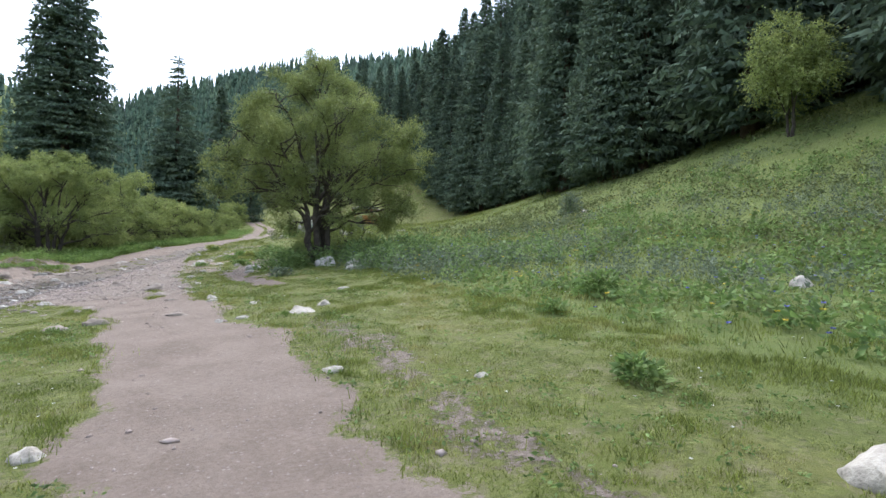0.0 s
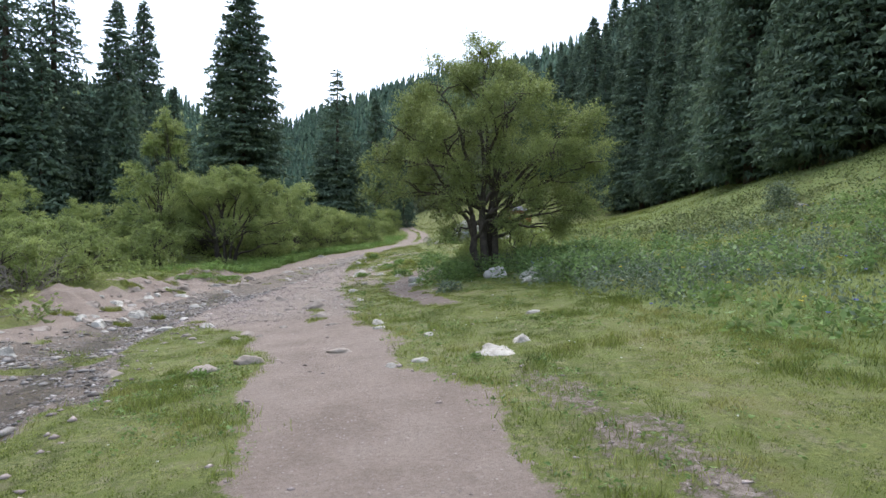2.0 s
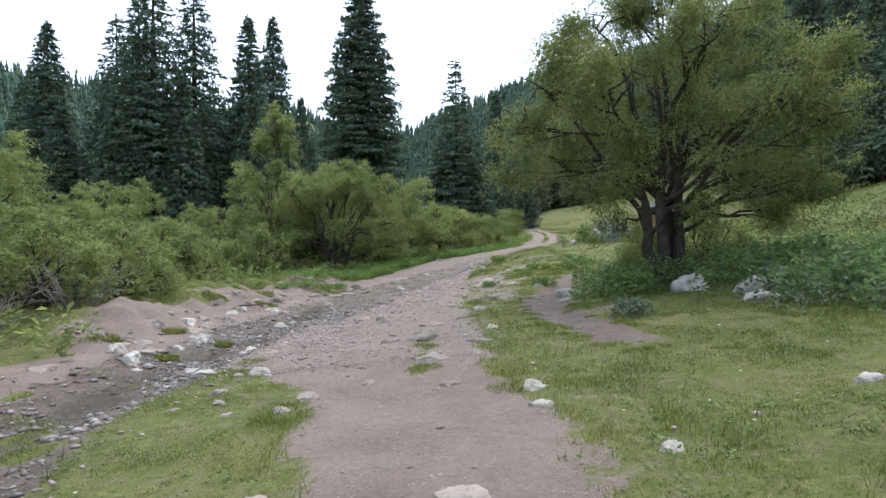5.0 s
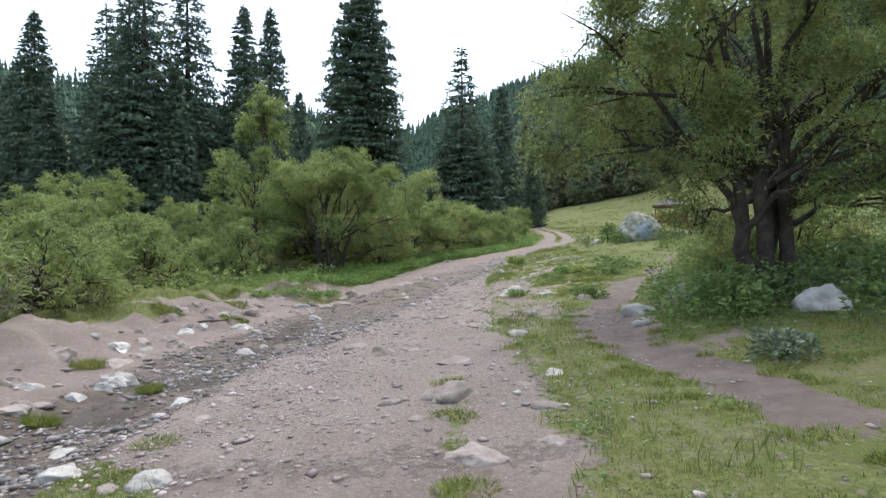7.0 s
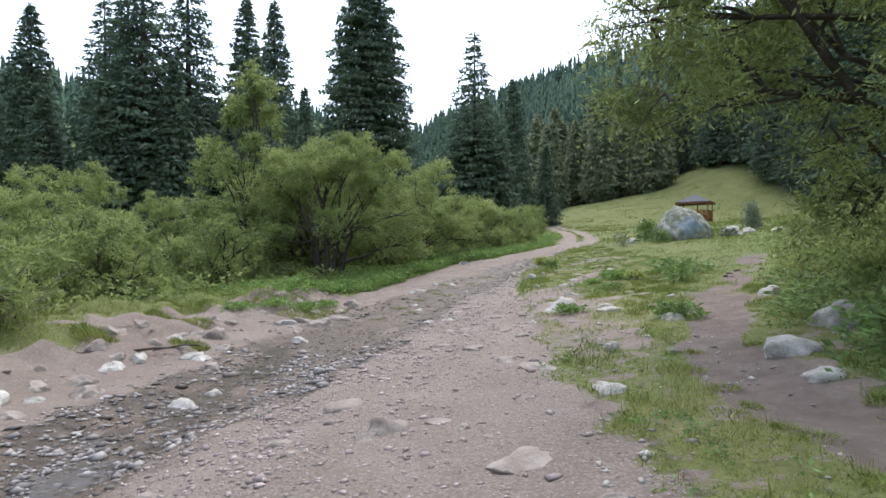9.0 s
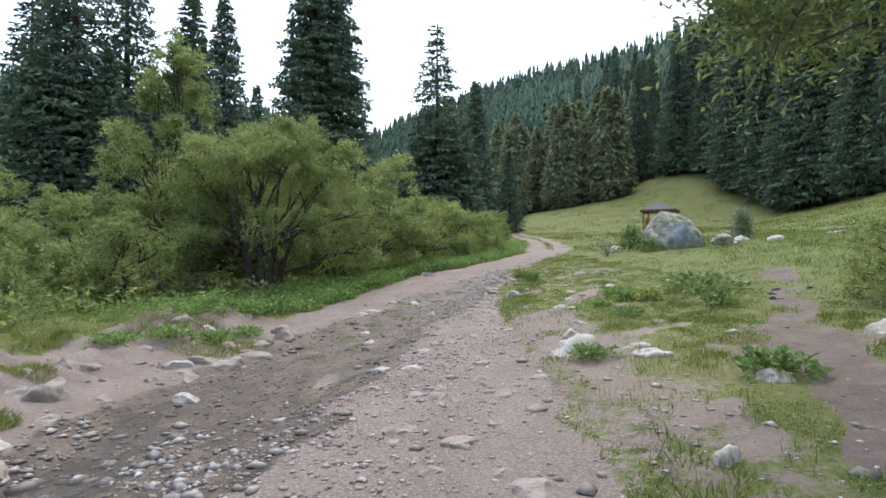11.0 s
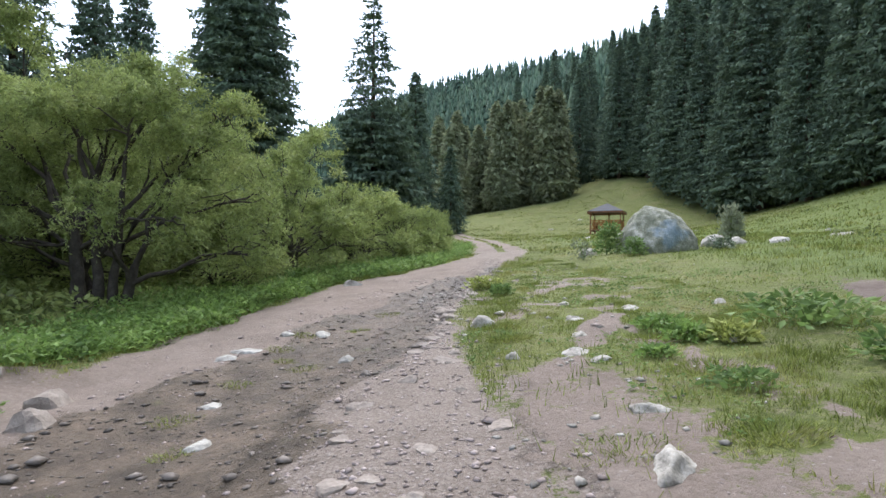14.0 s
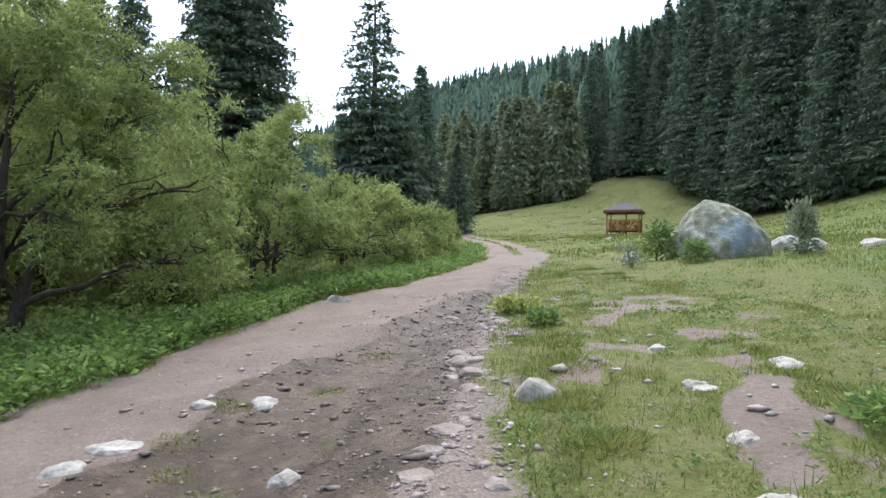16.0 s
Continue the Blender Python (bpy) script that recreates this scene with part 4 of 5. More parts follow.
def gazebo(x, y, turn, k):
    g = new("gazebo")

    def add(name, fill, mat, label=""):
        bm = bmesh.new()
        fill(bm)
        return part(name, from_bmesh(name, bm, mat), g, label)

    w, fl, eave = 1.6, 0.45, 2.35
    add("floor_deck", lambda bm: box(bm, -w, w, -w, w, fl - 0.14, fl), DARK_WOOD, "dark wooden floor raised on short feet")
    for px in (-w + 0.1, 0, w - 0.1):
        for py in (-w + 0.1, w - 0.1):
            add("foot", lambda bm: box(bm, px - 0.07, px + 0.07, py - 0.07, py + 0.07, -0.5, fl - 0.14), DARK_WOOD)
    for px, py in ((-1, -1), (1, -1), (1, 1), (-1, 1), (0, 1)):
        add("post", lambda bm: box(bm, px * (w - 0.08) - 0.055, px * (w - 0.08) + 0.055, py * (w - 0.08) - 0.055, py * (w - 0.08) + 0.055, fl, eave), DARK_WOOD, "red-brown wooden post")

    def railing(p, q):
        p, q = Vector(p), Vector(q)
        bm = bmesh.new()
        for z in (0.12, 0.95):
            beam(bm, p + Vector((0, 0, z)), q + Vector((0, 0, z)), 0.09)
        rails = part("railing", from_bmesh("railing", bm, WOOD), g, "orange railing of crossed slats")
        n = 7
        low, high = Vector((0, 0, 0.12)), Vector((0, 0, 0.95))
        for c in range(n):
            a, b = p.lerp(q, c / n), p.lerp(q, (c + 1) / n)
            for start, end, width in ((a + low, b + high, 0.07), (b + low, a + high, 0.06), (b + low, b + high, 0.05)):
                bm = bmesh.new()
                beam(bm, start, end, width)
                part("slat", from_bmesh("slat", bm, WOOD), rails)

    e = w - 0.08
    for p, q in (((-e, -e, fl), (e, -e, fl)), ((e, -e, fl), (e, e, fl)), ((e, e, fl), (-e, e, fl)), ((-e, e, fl), (-e, 0.2, fl))):
        railing(p, q)
    add("table", lambda bm: (box(bm, -0.5, 0.5, -0.8, 0.8, fl + 0.68, fl + 0.74), box(bm, -0.12, 0.12, -0.5, 0.5, fl, fl + 0.68)), WOOD)
    for sx in (-1, 1):
        add("bench", lambda bm: (box(bm, sx * 1.1 - 0.2, sx * 1.1 + 0.2, -1.2, 1.2, fl + 0.4, fl + 0.46), box(bm, sx * 1.1 - 0.05, sx * 1.1 + 0.05, -1.0, 1.0, fl, fl + 0.4)), WOOD)

    def roof(bm):
        o, top = w + 0.2, eave + 0.95
        rings = []
        for rr, z in ((o, eave), (o, eave + 0.05), (o * 0.5, eave + 0.5), (0.05, top)):
            rings.append([bm.verts.new((sx * rr, sy * rr, z)) for sx, sy in ((-1, -1), (1, -1), (1, 1), (-1, 1))])
        for a, b in zip(rings, rings[1:]):
            for c in range(4):
                bm.faces.new((a[c], a[(c + 1) % 4], b[(c + 1) % 4], b[c]))
        bm.faces.new(rings[0][::-1])
        bm.faces.new(rings[-1])

    roof_ob = add("roof", roof, ROOFING, "blue-grey hipped roof")

    def valance(bm, a, b):
        a, b = Vector(a), Vector(b)
        n = 14
        for c in range(n):
            p, q = a.lerp(b, c / n), a.lerp(b, (c + 1) / n)
            t = (a - b).cross(Vector((0, 0, 1))).normalized() * 0.02
            low = (p + q) / 2 - Vector((0, 0, 0.24))
            f1 = [bm.verts.new(v + t) for v in (p, p - Vector((0, 0, 0.1)), low, q - Vector((0, 0, 0.1)), q)]
            f2 = [bm.verts.new(v - t) for v in (p, p - Vector((0, 0, 0.1)), low, q - Vector((0, 0, 0.1)), q)]
            bm.faces.new(f1)
            bm.faces.new(f2[::-1])
            for d in range(4):
                bm.faces.new((f1[d], f2[d], f2[d + 1], f1[d + 1]))

    o = w + 0.2
    for p, q in (((-o, -o, eave), (o, -o, eave)), ((o, -o, eave), (o, o, eave)), ((o, o, eave), (-o, o, eave)), ((-o, o, eave), (-o, -o, eave))):
        add("valance", lambda bm: valance(bm, p, q), DARK_WOOD, "scalloped dark trim under the eaves")
    g.matrix_world = pose(x, y, float(height(x, y)), 0, 0, turn) @ Matrix.Diagonal((k, k, k, 1))
    return tagged(g, "open wooden gazebo with orange railings and grey roof", "gazebo")


gazebo(22.3, 78, -30, 0.98)


# ---- stones ----
def stone_mesh(r, name, mat, sx, sy, sz, sub=3, rough=0.15, facets=13, deep=0.62):
    bm = bmesh.new()
    bmesh.ops.create_icosphere(bm, subdivisions=sub, radius=1)
    off = Vector(r.uniform(-50, 50, 3))
    cuts = [(Vector(unit(r.normal(0, 1, 3))), r.uniform(deep, 0.9)) for _ in range(facets)]
    for v in bm.verts:
        p = v.co.normalized()
        for nrm, lim in cuts:
            over = p.dot(nrm) - lim
            if over > 0:
                p = p - nrm * over * 0.97
        k = 1 + rough * noise.noise(p * 1.3 + off) + rough * 0.5 * noise.noise(p * 3.5 + off) + rough * 0.25 * noise.noise(p * 9 + off)
        p = p * k
        v.co = Vector((p.x * sx, p.y * sy, p.z * sz))
    return from_bmesh(name, bm, mat, sub > 3)


def stone(x, y, size, high, mat, label, name="stone", sink=0.3, group="", sub=4, turn=None):
    own = np.random.default_rng(int(abs(x) * 1000) + int(abs(y) * 7919))
    me = stone_mesh(own, name, mat, size / 2, size / 2 * own.uniform(0.6, 0.85), high * (0.75 if name == "boulder" else 0.9), sub, 0.2 if name == "boulder" or size < 0.44 else 0.3)
    ob = new(name, me)
    ob.matrix_world = pose(x, y, float(height(x, y)) + high * (-0.12 if name == "boulder" else -0.32) - high * sink * 0.2, own.uniform(-8, 8), own.uniform(-8, 8), own.uniform(-40, 40) if turn is None else turn)
    tagged(ob, label, "stone", group)
    return ob


for x, y, s, hh in [(1.28, 5.6, 0.3, 0.13), (1.68, 9.7, 0.74, 0.2), (2.1, 10.1, 0.42, 0.2), (0.98, 11.08, 0.2, 0.12), (3.0, 12.3, 0.38, 0.1), (0.37, 9.6, 0.22, 0.12), (0.72, 9.7, 0.36, 0.08), (0.3, 12.85, 0.46, 0.16), (0.32, 12.25, 0.3, 0.13), (0.03, 16.55, 0.26, 0.1), (-0.2, 19.1, 0.24, 0.1), (2.5, 4.7, 0.18, 0.06), (-1.0, 4.5, 0.34, 0.14)]:
    stone(x, y, s, hh, WHITE_ROCK, "pale weathered stone half sunk in short grass", group="stones in the grass by the path")
for x, y, s, hh in [(-1.45, 10.6, 0.5, 0.17), (-2.0, 10.3, 0.55, 0.2), (-3.25, 10.8, 0.32, 0.14), (-0.3, 10.6, 0.55, 0.09), (-0.95, 16.0, 0.66, 0.2), (-0.8, 14.5, 0.6, 0.18), (-1.55, 15.8, 0.3, 0.08), (-0.68, 20.1, 0.6, 0.09), (-2.05, 18.4, 0.5, 0.2), (-2.65, 19.25, 0.6, 0.2), (-1.0, 17.6, 0.6, 0.08), (-0.35, 30.6, 0.5, 0.12), (-1.5, 26.6, 0.3, 0.1)]:
    stone(x, y, s, hh, DIRTY_ROCK, "flat pale stone embedded in the packed dirt road", group="stones in the road")
for x, y, s, hh in [(-7.3, 15.0, 0.5, 0.2), (-4.3, 15.4, 0.4, 0.12), (-2.95, 14.4, 0.34, 0.14), (-3.8, 14.7, 0.5, 0.14), (-4.1, 16.9, 0.34, 0.12), (-4.75, 20.1, 0.42, 0.16), (-4.6, 20.6, 0.3, 0.12), (-6.3, 21.7, 0.4, 0.22), (-5.7, 22.2, 0.5, 0.2), (-4.6, 23.8, 0.42, 0.16), (-2.3, 24.0, 0.36, 0.1), (-1.9, 23.8, 0.3, 0.09), (-3.25, 29.2, 0.34, 0.1), (-2.7, 30.2, 0.26, 0.1), (-3.0, 27.6, 0.3, 0.12), (-2.75, 26.4, 0.26, 0.12), (-1.75, 28.8, 0.26, 0.14), (-3.1, 29.5, 0.5, 0.1), (-2.2, 30.3, 0.34, 0.12)]:
    stone(x, y, s, hh, ROCK, "grey stone lying in the wet stream bed", group="stones in the stream bed")
for x, y, s, hh in [(0.2, 20.55, 0.3, 0.2), (-0.15, 19.0, 0.36, 0.14), (0.25, 24.8, 0.5, 0.18), (0.8, 23.8, 0.45, 0.1), (1.4, 22.05, 0.42, 0.16), (0.08, 23.95, 0.84, 0.36), (0.85, 23.4, 0.48, 0.14), (0.07, 29.5, 0.42, 0.36), (2.2, 27.7, 0.36, 0.14), (2.2, 29.5, 0.4, 0.08), (1.3, 29.3, 0.3, 0.07), (0.72, 27.6, 0.42, 0.12), (0.04, 27.6, 0.2, 0.17), (1.52, 30.4, 0.34, 0.1), (1.0, 28.3, 0.26, 0.08), (1.29, 29.24, 0.26, 0.06), (0.78, 27.1, 0.26, 0.08), (2.35, 27.35, 0.4, 0.13), (0.55, 25.7, 0.34, 0.1), (3.35, 29.25, 0.3, 0.12), (-2.05, 36.1, 0.6, 0.25)]:
    stone(x, y, s, hh, WHITE_ROCK, "white stone on stony turf beside the road", group="stones on the turf")
for x, y, s, hh in [(4.0, 18.8, 0.85, 0.62), (2.75, 20.6, 0.66, 0.42), (4.9, 17.9, 0.9, 0.6), (4.6, 17.2, 0.7, 0.25), (5.6, 18.6, 0.9, 0.6), (1.78, 19.75, 0.75, 0.25), (1.55, 18.8, 0.4, 0.16), (3.3, 23.2, 0.4, 0.25), (7.6, 14.4, 0.4, 0.2), (6.9, 16.5, 0.4, 0.2)]:
    stone(x, y, s, hh, ROCK, "rounded grey boulder among weeds under the willow", "boulder", group="boulders under the willow")
for x, y, s, hh in [(5.4, 39.6, 0.75, 0.45), (9.5, 39.0, 1.0, 0.6), (10.0, 38.6, 0.8, 0.35), (9.3, 38.2, 0.7, 0.3), (10.9, 37.8, 0.85, 0.35), (13.6, 38.5, 0.8, 0.25), (10.0, 6.6, 0.6, 0.3), (19.5, 25, 0.7, 0.4), (7.0, 38.0, 0.4, 0.1)]:
    stone(x, y, s, hh, WHITE_ROCK, "white stone lying on the meadow", "boulder", group="stones on the meadow")
for x, y, s, hh in [(-4.65, 25.3, 0.6, 0.25), (-6.4, 20.6, 0.5, 0.25), (-6.0, 23.4, 0.6, 0.3), (-6.6, 24.6, 0.5, 0.3), (-6.9, 18.6, 0.6, 0.25)]:
    stone(x, y, s, hh, DIRTY_ROCK, "pale stone stuck in the eroded earth bank", group="stones in the bank")
stone(3.55, 1.7, 0.95, 0.4, WHITE_ROCK, "large pale boulder on the turf", "boulder", sink=0.2)

# great boulder with a patch of blue paint
BOULDER = material("lichened_boulder", [(0.1, 0.11, 0.075), (0.22, 0.225, 0.17), (0.46, 0.45, 0.4)], scale=4.5, fine=22, bump=0.9, bump_distance=0.05)
bn, bl = BOULDER.node_tree.nodes, BOULDER.node_tree.links
spot, patchy, level_map, paint = bn.new("ShaderNodeVectorMath"), bn.new("ShaderNodeTexNoise"), bn.new("ShaderNodeMapRange"), bn.new("ShaderNodeMix")
where = bn.new("ShaderNodeTexCoord")
spot.operation = "DISTANCE"
spot.inputs[1].default_value = (-0.2, -1.0, 0.6)
bl.new(where.outputs["Object"], spot.inputs[0])
patchy.inputs["Scale"].default_value, patchy.inputs["Detail"].default_value = 3.5, 6
bl.new(where.outputs["Object"], patchy.inputs["Vector"])
uneven = bn.new("ShaderNodeMath")
uneven.operation = "MULTIPLY_ADD"
bl.new(patchy.outputs["Fac"], uneven.inputs[0])
uneven.inputs[1].default_value = 1.6
bl.new(spot.outputs["Value"], uneven.inputs[2])
level_map.inputs["From Min"].default_value, level_map.inputs["From Max"].default_value = 1.35, 0.95
level_map.inputs["To Max"].default_value = 0.5
bl.new(uneven.outputs[0], level_map.inputs["Value"])
paint.data_type = "RGBA"
paint.inputs["B"].default_value = (0.2, 0.3, 0.42, 1)
bl.new(level_map.outputs[0], paint.inputs["Factor"])
bl.new(bn["Color Ramp"].outputs["Color"], paint.inputs["A"])
bl.new(paint.outputs["Result"], bn["Principled BSDF"].inputs["Base Color"])
boulder_me = stone_mesh(np.random.default_rng(5), "boulder", BOULDER, 1.2, 1.1, 1.75, 5, 0.16, 9, 0.8)
for vert in boulder_me.vertices:
    up = max(0, vert.co.z)
    if up:
        vert.co.z = 1.9 * math.tanh(1.1 * up / 1.9)
    vert.co.x = vert.co.x * (1 - 0.06 * up) - 0.1 * up
    vert.co.y *= 1 - 0.1 * up
big_boulder = new("boulder", boulder_me)
big_boulder.matrix_world = pose(7.25, 38.6, float(height(7.25, 38.6)) - 0.05, 0, 0, 12)
tagged(big_boulder, "huge grey lichen-covered boulder with faded blue paint", "boulder")


# ---- gravel ----
def scatter(n, x0, x1, y0, y1, chance, r):
    x, y = r.uniform(x0, x1, n), r.uniform(y0, y1, n)
    ok = r.random(n) < chance(x, y)
    return x[ok], y[ok]


def pebbles(name, x, y, size, label, mat, r, flat=0.55):
    """Small angular stones, one joined mass."""
    n = len(x)
    dirs = unit(np.array([(1, 0, 0), (0.3, 0.95, 0), (-0.8, 0.6, 0), (-0.8, -0.6, 0), (0.3, -0.95, 0), (0.2, 0.1, 1), (0, 0, -1)], float))
    tri = np.array([(0, 1, 5), (1, 2, 5), (2, 3, 5), (3, 4, 5), (4, 0, 5), (1, 0, 6), (2, 1, 6), (3, 2, 6), (4, 3, 6), (0, 4, 6)])
    a = r.uniform(0, 6.28, n)
    p = dirs[None] * r.uniform(0.6, 1.25, (n, 7, 1)) + r.normal(0, 0.12, (n, 7, 3))
    p *= (size / 2)[:, None, None] * np.stack([np.ones(n), r.uniform(0.55, 0.9, n), r.uniform(0.3, flat, n)], -1)[:, None]
    rot = np.stack([p[..., 0] * np.cos(a)[:, None] - p[..., 1] * np.sin(a)[:, None], p[..., 0] * np.sin(a)[:, None] + p[..., 1] * np.cos(a)[:, None], p[..., 2]], -1)
    rot += np.stack([x, y, height(x, y) + 0.04 * size], -1)[:, None]
    f = tri[None] + np.arange(n)[:, None, None] * 7
    return tagged(new(name, mesh_of(name, rot.reshape(-1, 3), f.reshape(-1, 3), mat)), label, "gravel", kind="stuff")


def gravel_chance(x, y):
    d, w, g, lu, lo = zones(x, y)
    return np.clip(0.6 * g + 0.35 * w + 0.16 * d * (0.4 + 0.9 * value_noise(x, y, 0.9, 133)), 0, 1) * d


def cobble_chance(x, y):
    d, w, g, lu, lo = zones(x, y)
    bank = smooth(0.8, 0.0, np.abs(x - wet_left(y) + 0.3)) + smooth(0.8, 0.1, np.abs(x - wet_right(y)))
    return np.clip(0.15 * g + 0.5 * w + 0.4 * bank * (y < 36) + 0.12 * smooth(0.8, 0, np.abs(x - road_left(y) - 0.2)) * (y > 16) * (y < 30) + 0.03 * d + 0.03 * smooth(1.5, 0, np.abs(x - road_right(y) - 0.5)) * (y > 16), 0, 1)


px, py = scatter(62000, -8, 3, 2, 44, gravel_chance, rng)
pebbles("gravel", px, py, rng.lognormal(-3.7, 0.5, len(px)), "loose grey gravel strewn over the dirt road", PEBBLE, rng)
px, py = scatter(42000, -7, 3, 4, 39, lambda x, y: 0.9 * zones(x, y)[1] * (0.5 + 0.5 * value_noise(x, y, 0.7, 131)), rng)
px2, py2 = scatter(70000, -4, 2, 13, 36, lambda x, y: 0.75 * smooth(np.interp(y, [20, 26], [0.75, 1.3]), 0.1, (x - wet_right(y)) / (road_right(y) - wet_right(y))) * zones(x, y)[2] * (1 - zones(x, y)[1]) * np.clip(0.55 + 0.6 * value_noise(x, y, 0.6, 135), 0.05, 1), rng)
pebbles("road_gravel", px2, py2, rng.lognormal(-3.35, 0.48, len(px2)), "coarse loose gravel on the stony side of the road", PEBBLE, rng, 0.6)
WET_STONE = material("wet_dark_stone", [(0.06, 0.05, 0.042), (0.125, 0.105, 0.09), (0.25, 0.22, 0.19)], roughness=0.6, scale=3, fine=30, bump=0.2, island=0.45)
pebbles("wet_gravel", px, py, rng.lognormal(-3.3, 0.5, len(px)), "dark wet gravel in the stream bed", WET_STONE, rng, 0.4)
px, py = scatter(11000, -8, 5, 3, 40, cobble_chance, rng)
wet_here = zones(px, py)[1] > 0.5
pebbles("wet_cobbles", px[wet_here], py[wet_here], rng.lognormal(-2.7, 0.5, wet_here.sum()), "dark wet cobbles in the stream bed", WET_STONE, rng, 0.36)
px, py = px[~wet_here], py[~wet_here]
pebbles("cobbles", px, py, rng.lognormal(-2.55, 0.4, len(px)), "scattered cobbles along the stream bed", PEBBLE, rng, 0.5)


px, py = scatter(9000, -0.6, 5.5, 15, 36, lambda x, y: (0.2 + 0.35 * zones(x, y)[0]) * smooth(3.5, 0, x - road_right(y)) * (value_noise(x, y, 0.9, 121) > -0.1), rng)
TURF_STONE = material("pale_turf_stone", [(0.19, 0.168, 0.142), (0.31, 0.288, 0.255), (0.43, 0.41, 0.375)], scale=4, fine=40, bump=0.5, island=0.4)
pebbles("turf_stones", px, py, rng.lognormal(-3.0, 0.55, len(px)), "small pale stones strewn over the turf", TURF_STONE, rng, 0.5)


STREAM_STONE = material("grey_stream_stone", [(0.13, 0.12, 0.115), (0.24, 0.22, 0.205), (0.4, 0.375, 0.345)], roughness=0.6, scale=4, fine=40, bump=0.4, island=0.45)
px, py = scatter(36000, -7, 0, 3, 23, lambda x, y: 0.75 * zones(x, y)[1] * np.clip(0.55 + 0.7 * value_noise(x, y, 0.8, 141), 0, 1), rng)
pebbles("stream_stones", px, py, rng.lognormal(-2.75, 0.5, len(px)), "small grey stones crowding the stream bed", STREAM_STONE, rng, 0.5)


# ---- grass ----
def blades(name, x, y, tall, wide, label, mat, r, lean=0.45):
    n = len(x)
    a, b = r.uniform(0, 6.28, n), r.uniform(0, 6.28, n)
    base = np.stack([x, y, height(x, y) - 0.004], -1)
    side = np.stack([np.cos(a), np.sin(a), 0 * a], -1) * (wide / 2)[:, None]
    k = r.uniform(0.05, lean, n) * tall
    tip = base + np.stack([np.cos(b) * k, np.sin(b) * k, tall], -1)
    v = np.stack([base - side, base + side, tip], 1).reshape(-1, 3)
    return tagged(new(name, mesh_of(name, v, np.arange(3 * n).reshape(-1, 3), mat)), label, "grass", kind="stuff")


def turf_chance(x, y):
    d, w, g, lu, lo = zones(x, y)
    return (1 - smooth(0.25, 0.6, d)) * np.clip(0.45 + 0.8 * value_noise(x, y, 0.2, 81) + 0.5 * value_noise(x, y, 0.6, 82), 0.03, 1)


def turf_height(x, y, r):
    d, w, g, lu, lo = zones(x, y)
    return (0.018 + 0.05 * smooth(0.0, 0.6, fractal(x, y, 0.7, 83)) + 0.05 * lu) * r.uniform(0.5, 1.5, len(x))


gxs, gys = scatter(1500000, -5.5, 5.5, 1.2, 38, turf_chance, rng)
near_walk = np.abs(gxs + 0.045 * gys) < 5.5
gxs, gys = gxs[near_walk], gys[near_walk]
blades("short_grass", gxs, gys, turf_height(gxs, gys, rng), rng.uniform(0.005, 0.012, len(gxs)), "short grazed green turf beside the path", BLADE, rng, 0.9)
gxs, gys = scatter(420000, -12, 16, 1, 50, turf_chance, rng)
away = (np.abs(gxs + 0.045 * gys) > 5.0) | (gys > 37)
gxs, gys = gxs[away], gys[away]
blades("meadow_grass", gxs, gys, 1.35 * turf_height(gxs, gys, rng), rng.uniform(0.01, 0.02, len(gxs)), "grazed meadow grass on the valley floor", BLADE, rng, 0.8)
gxs, gys = scatter(200000, -16, 42, 0, 100, turf_chance, rng)
away = (np.abs(gxs + 0.045 * gys) > 11) | (gys > 44)
gxs, gys = gxs[away], gys[away]
blades("rough_meadow", gxs, gys, rng.uniform(0.05, 0.15, len(gxs)), rng.uniform(0.02, 0.05, len(gxs)), "rough grass on the hillside meadow", BLADE, rng, 0.8)


def tuft_chance(x, y):
    d, w, g, lu, lo = zones(x, y)
    edge = smooth(0.15, 0.3, d) * (1 - smooth(0.45, 0.75, d))
    bank = smooth(15.5, 18, y) * (1 - smooth(28.5, 30, y)) * smooth(0.3, -0.6, x - road_left(y)) * smooth(-4.5, -2.5, x - road_left(y)) * (1 - smooth(0.3, 0.6, d))
    fringe = smooth(-0.1, 0.15, x - road_right(y)) * smooth(1.0, 0.3, x - road_right(y)) * smooth(26.5, 28.5, y) * (1 - smooth(37, 40, y))
    clump = 0.4 * smooth(0.25, 0.5, value_noise(x, y, 0.5, 88) + 0.4 * value_noise(x, y, 0.17, 89)) * smooth(0.0, 0.4, x - road_right(y)) * smooth(16, 19, y) * (1 - smooth(0.3, 0.55, d))
    return np.clip(clump + 0.6 * fringe + 0.7 * edge * (value_noise(x, y, 0.3, 86) > 0.05) + 0.5 * bank + 0.75 * lu * (x < 0) * smooth(-3.5, -1.5, x - road_left(y)), 0, 1)


gxs, gys = scatter(420000, -12, 4, 3, 50, tuft_chance, rng)
blades("tall_grass", gxs, gys, rng.uniform(0.04, 0.13, len(gxs)), rng.uniform(0.005, 0.011, len(gxs)), "tall green grass on the verge and bank", BLADE, rng, 0.7)


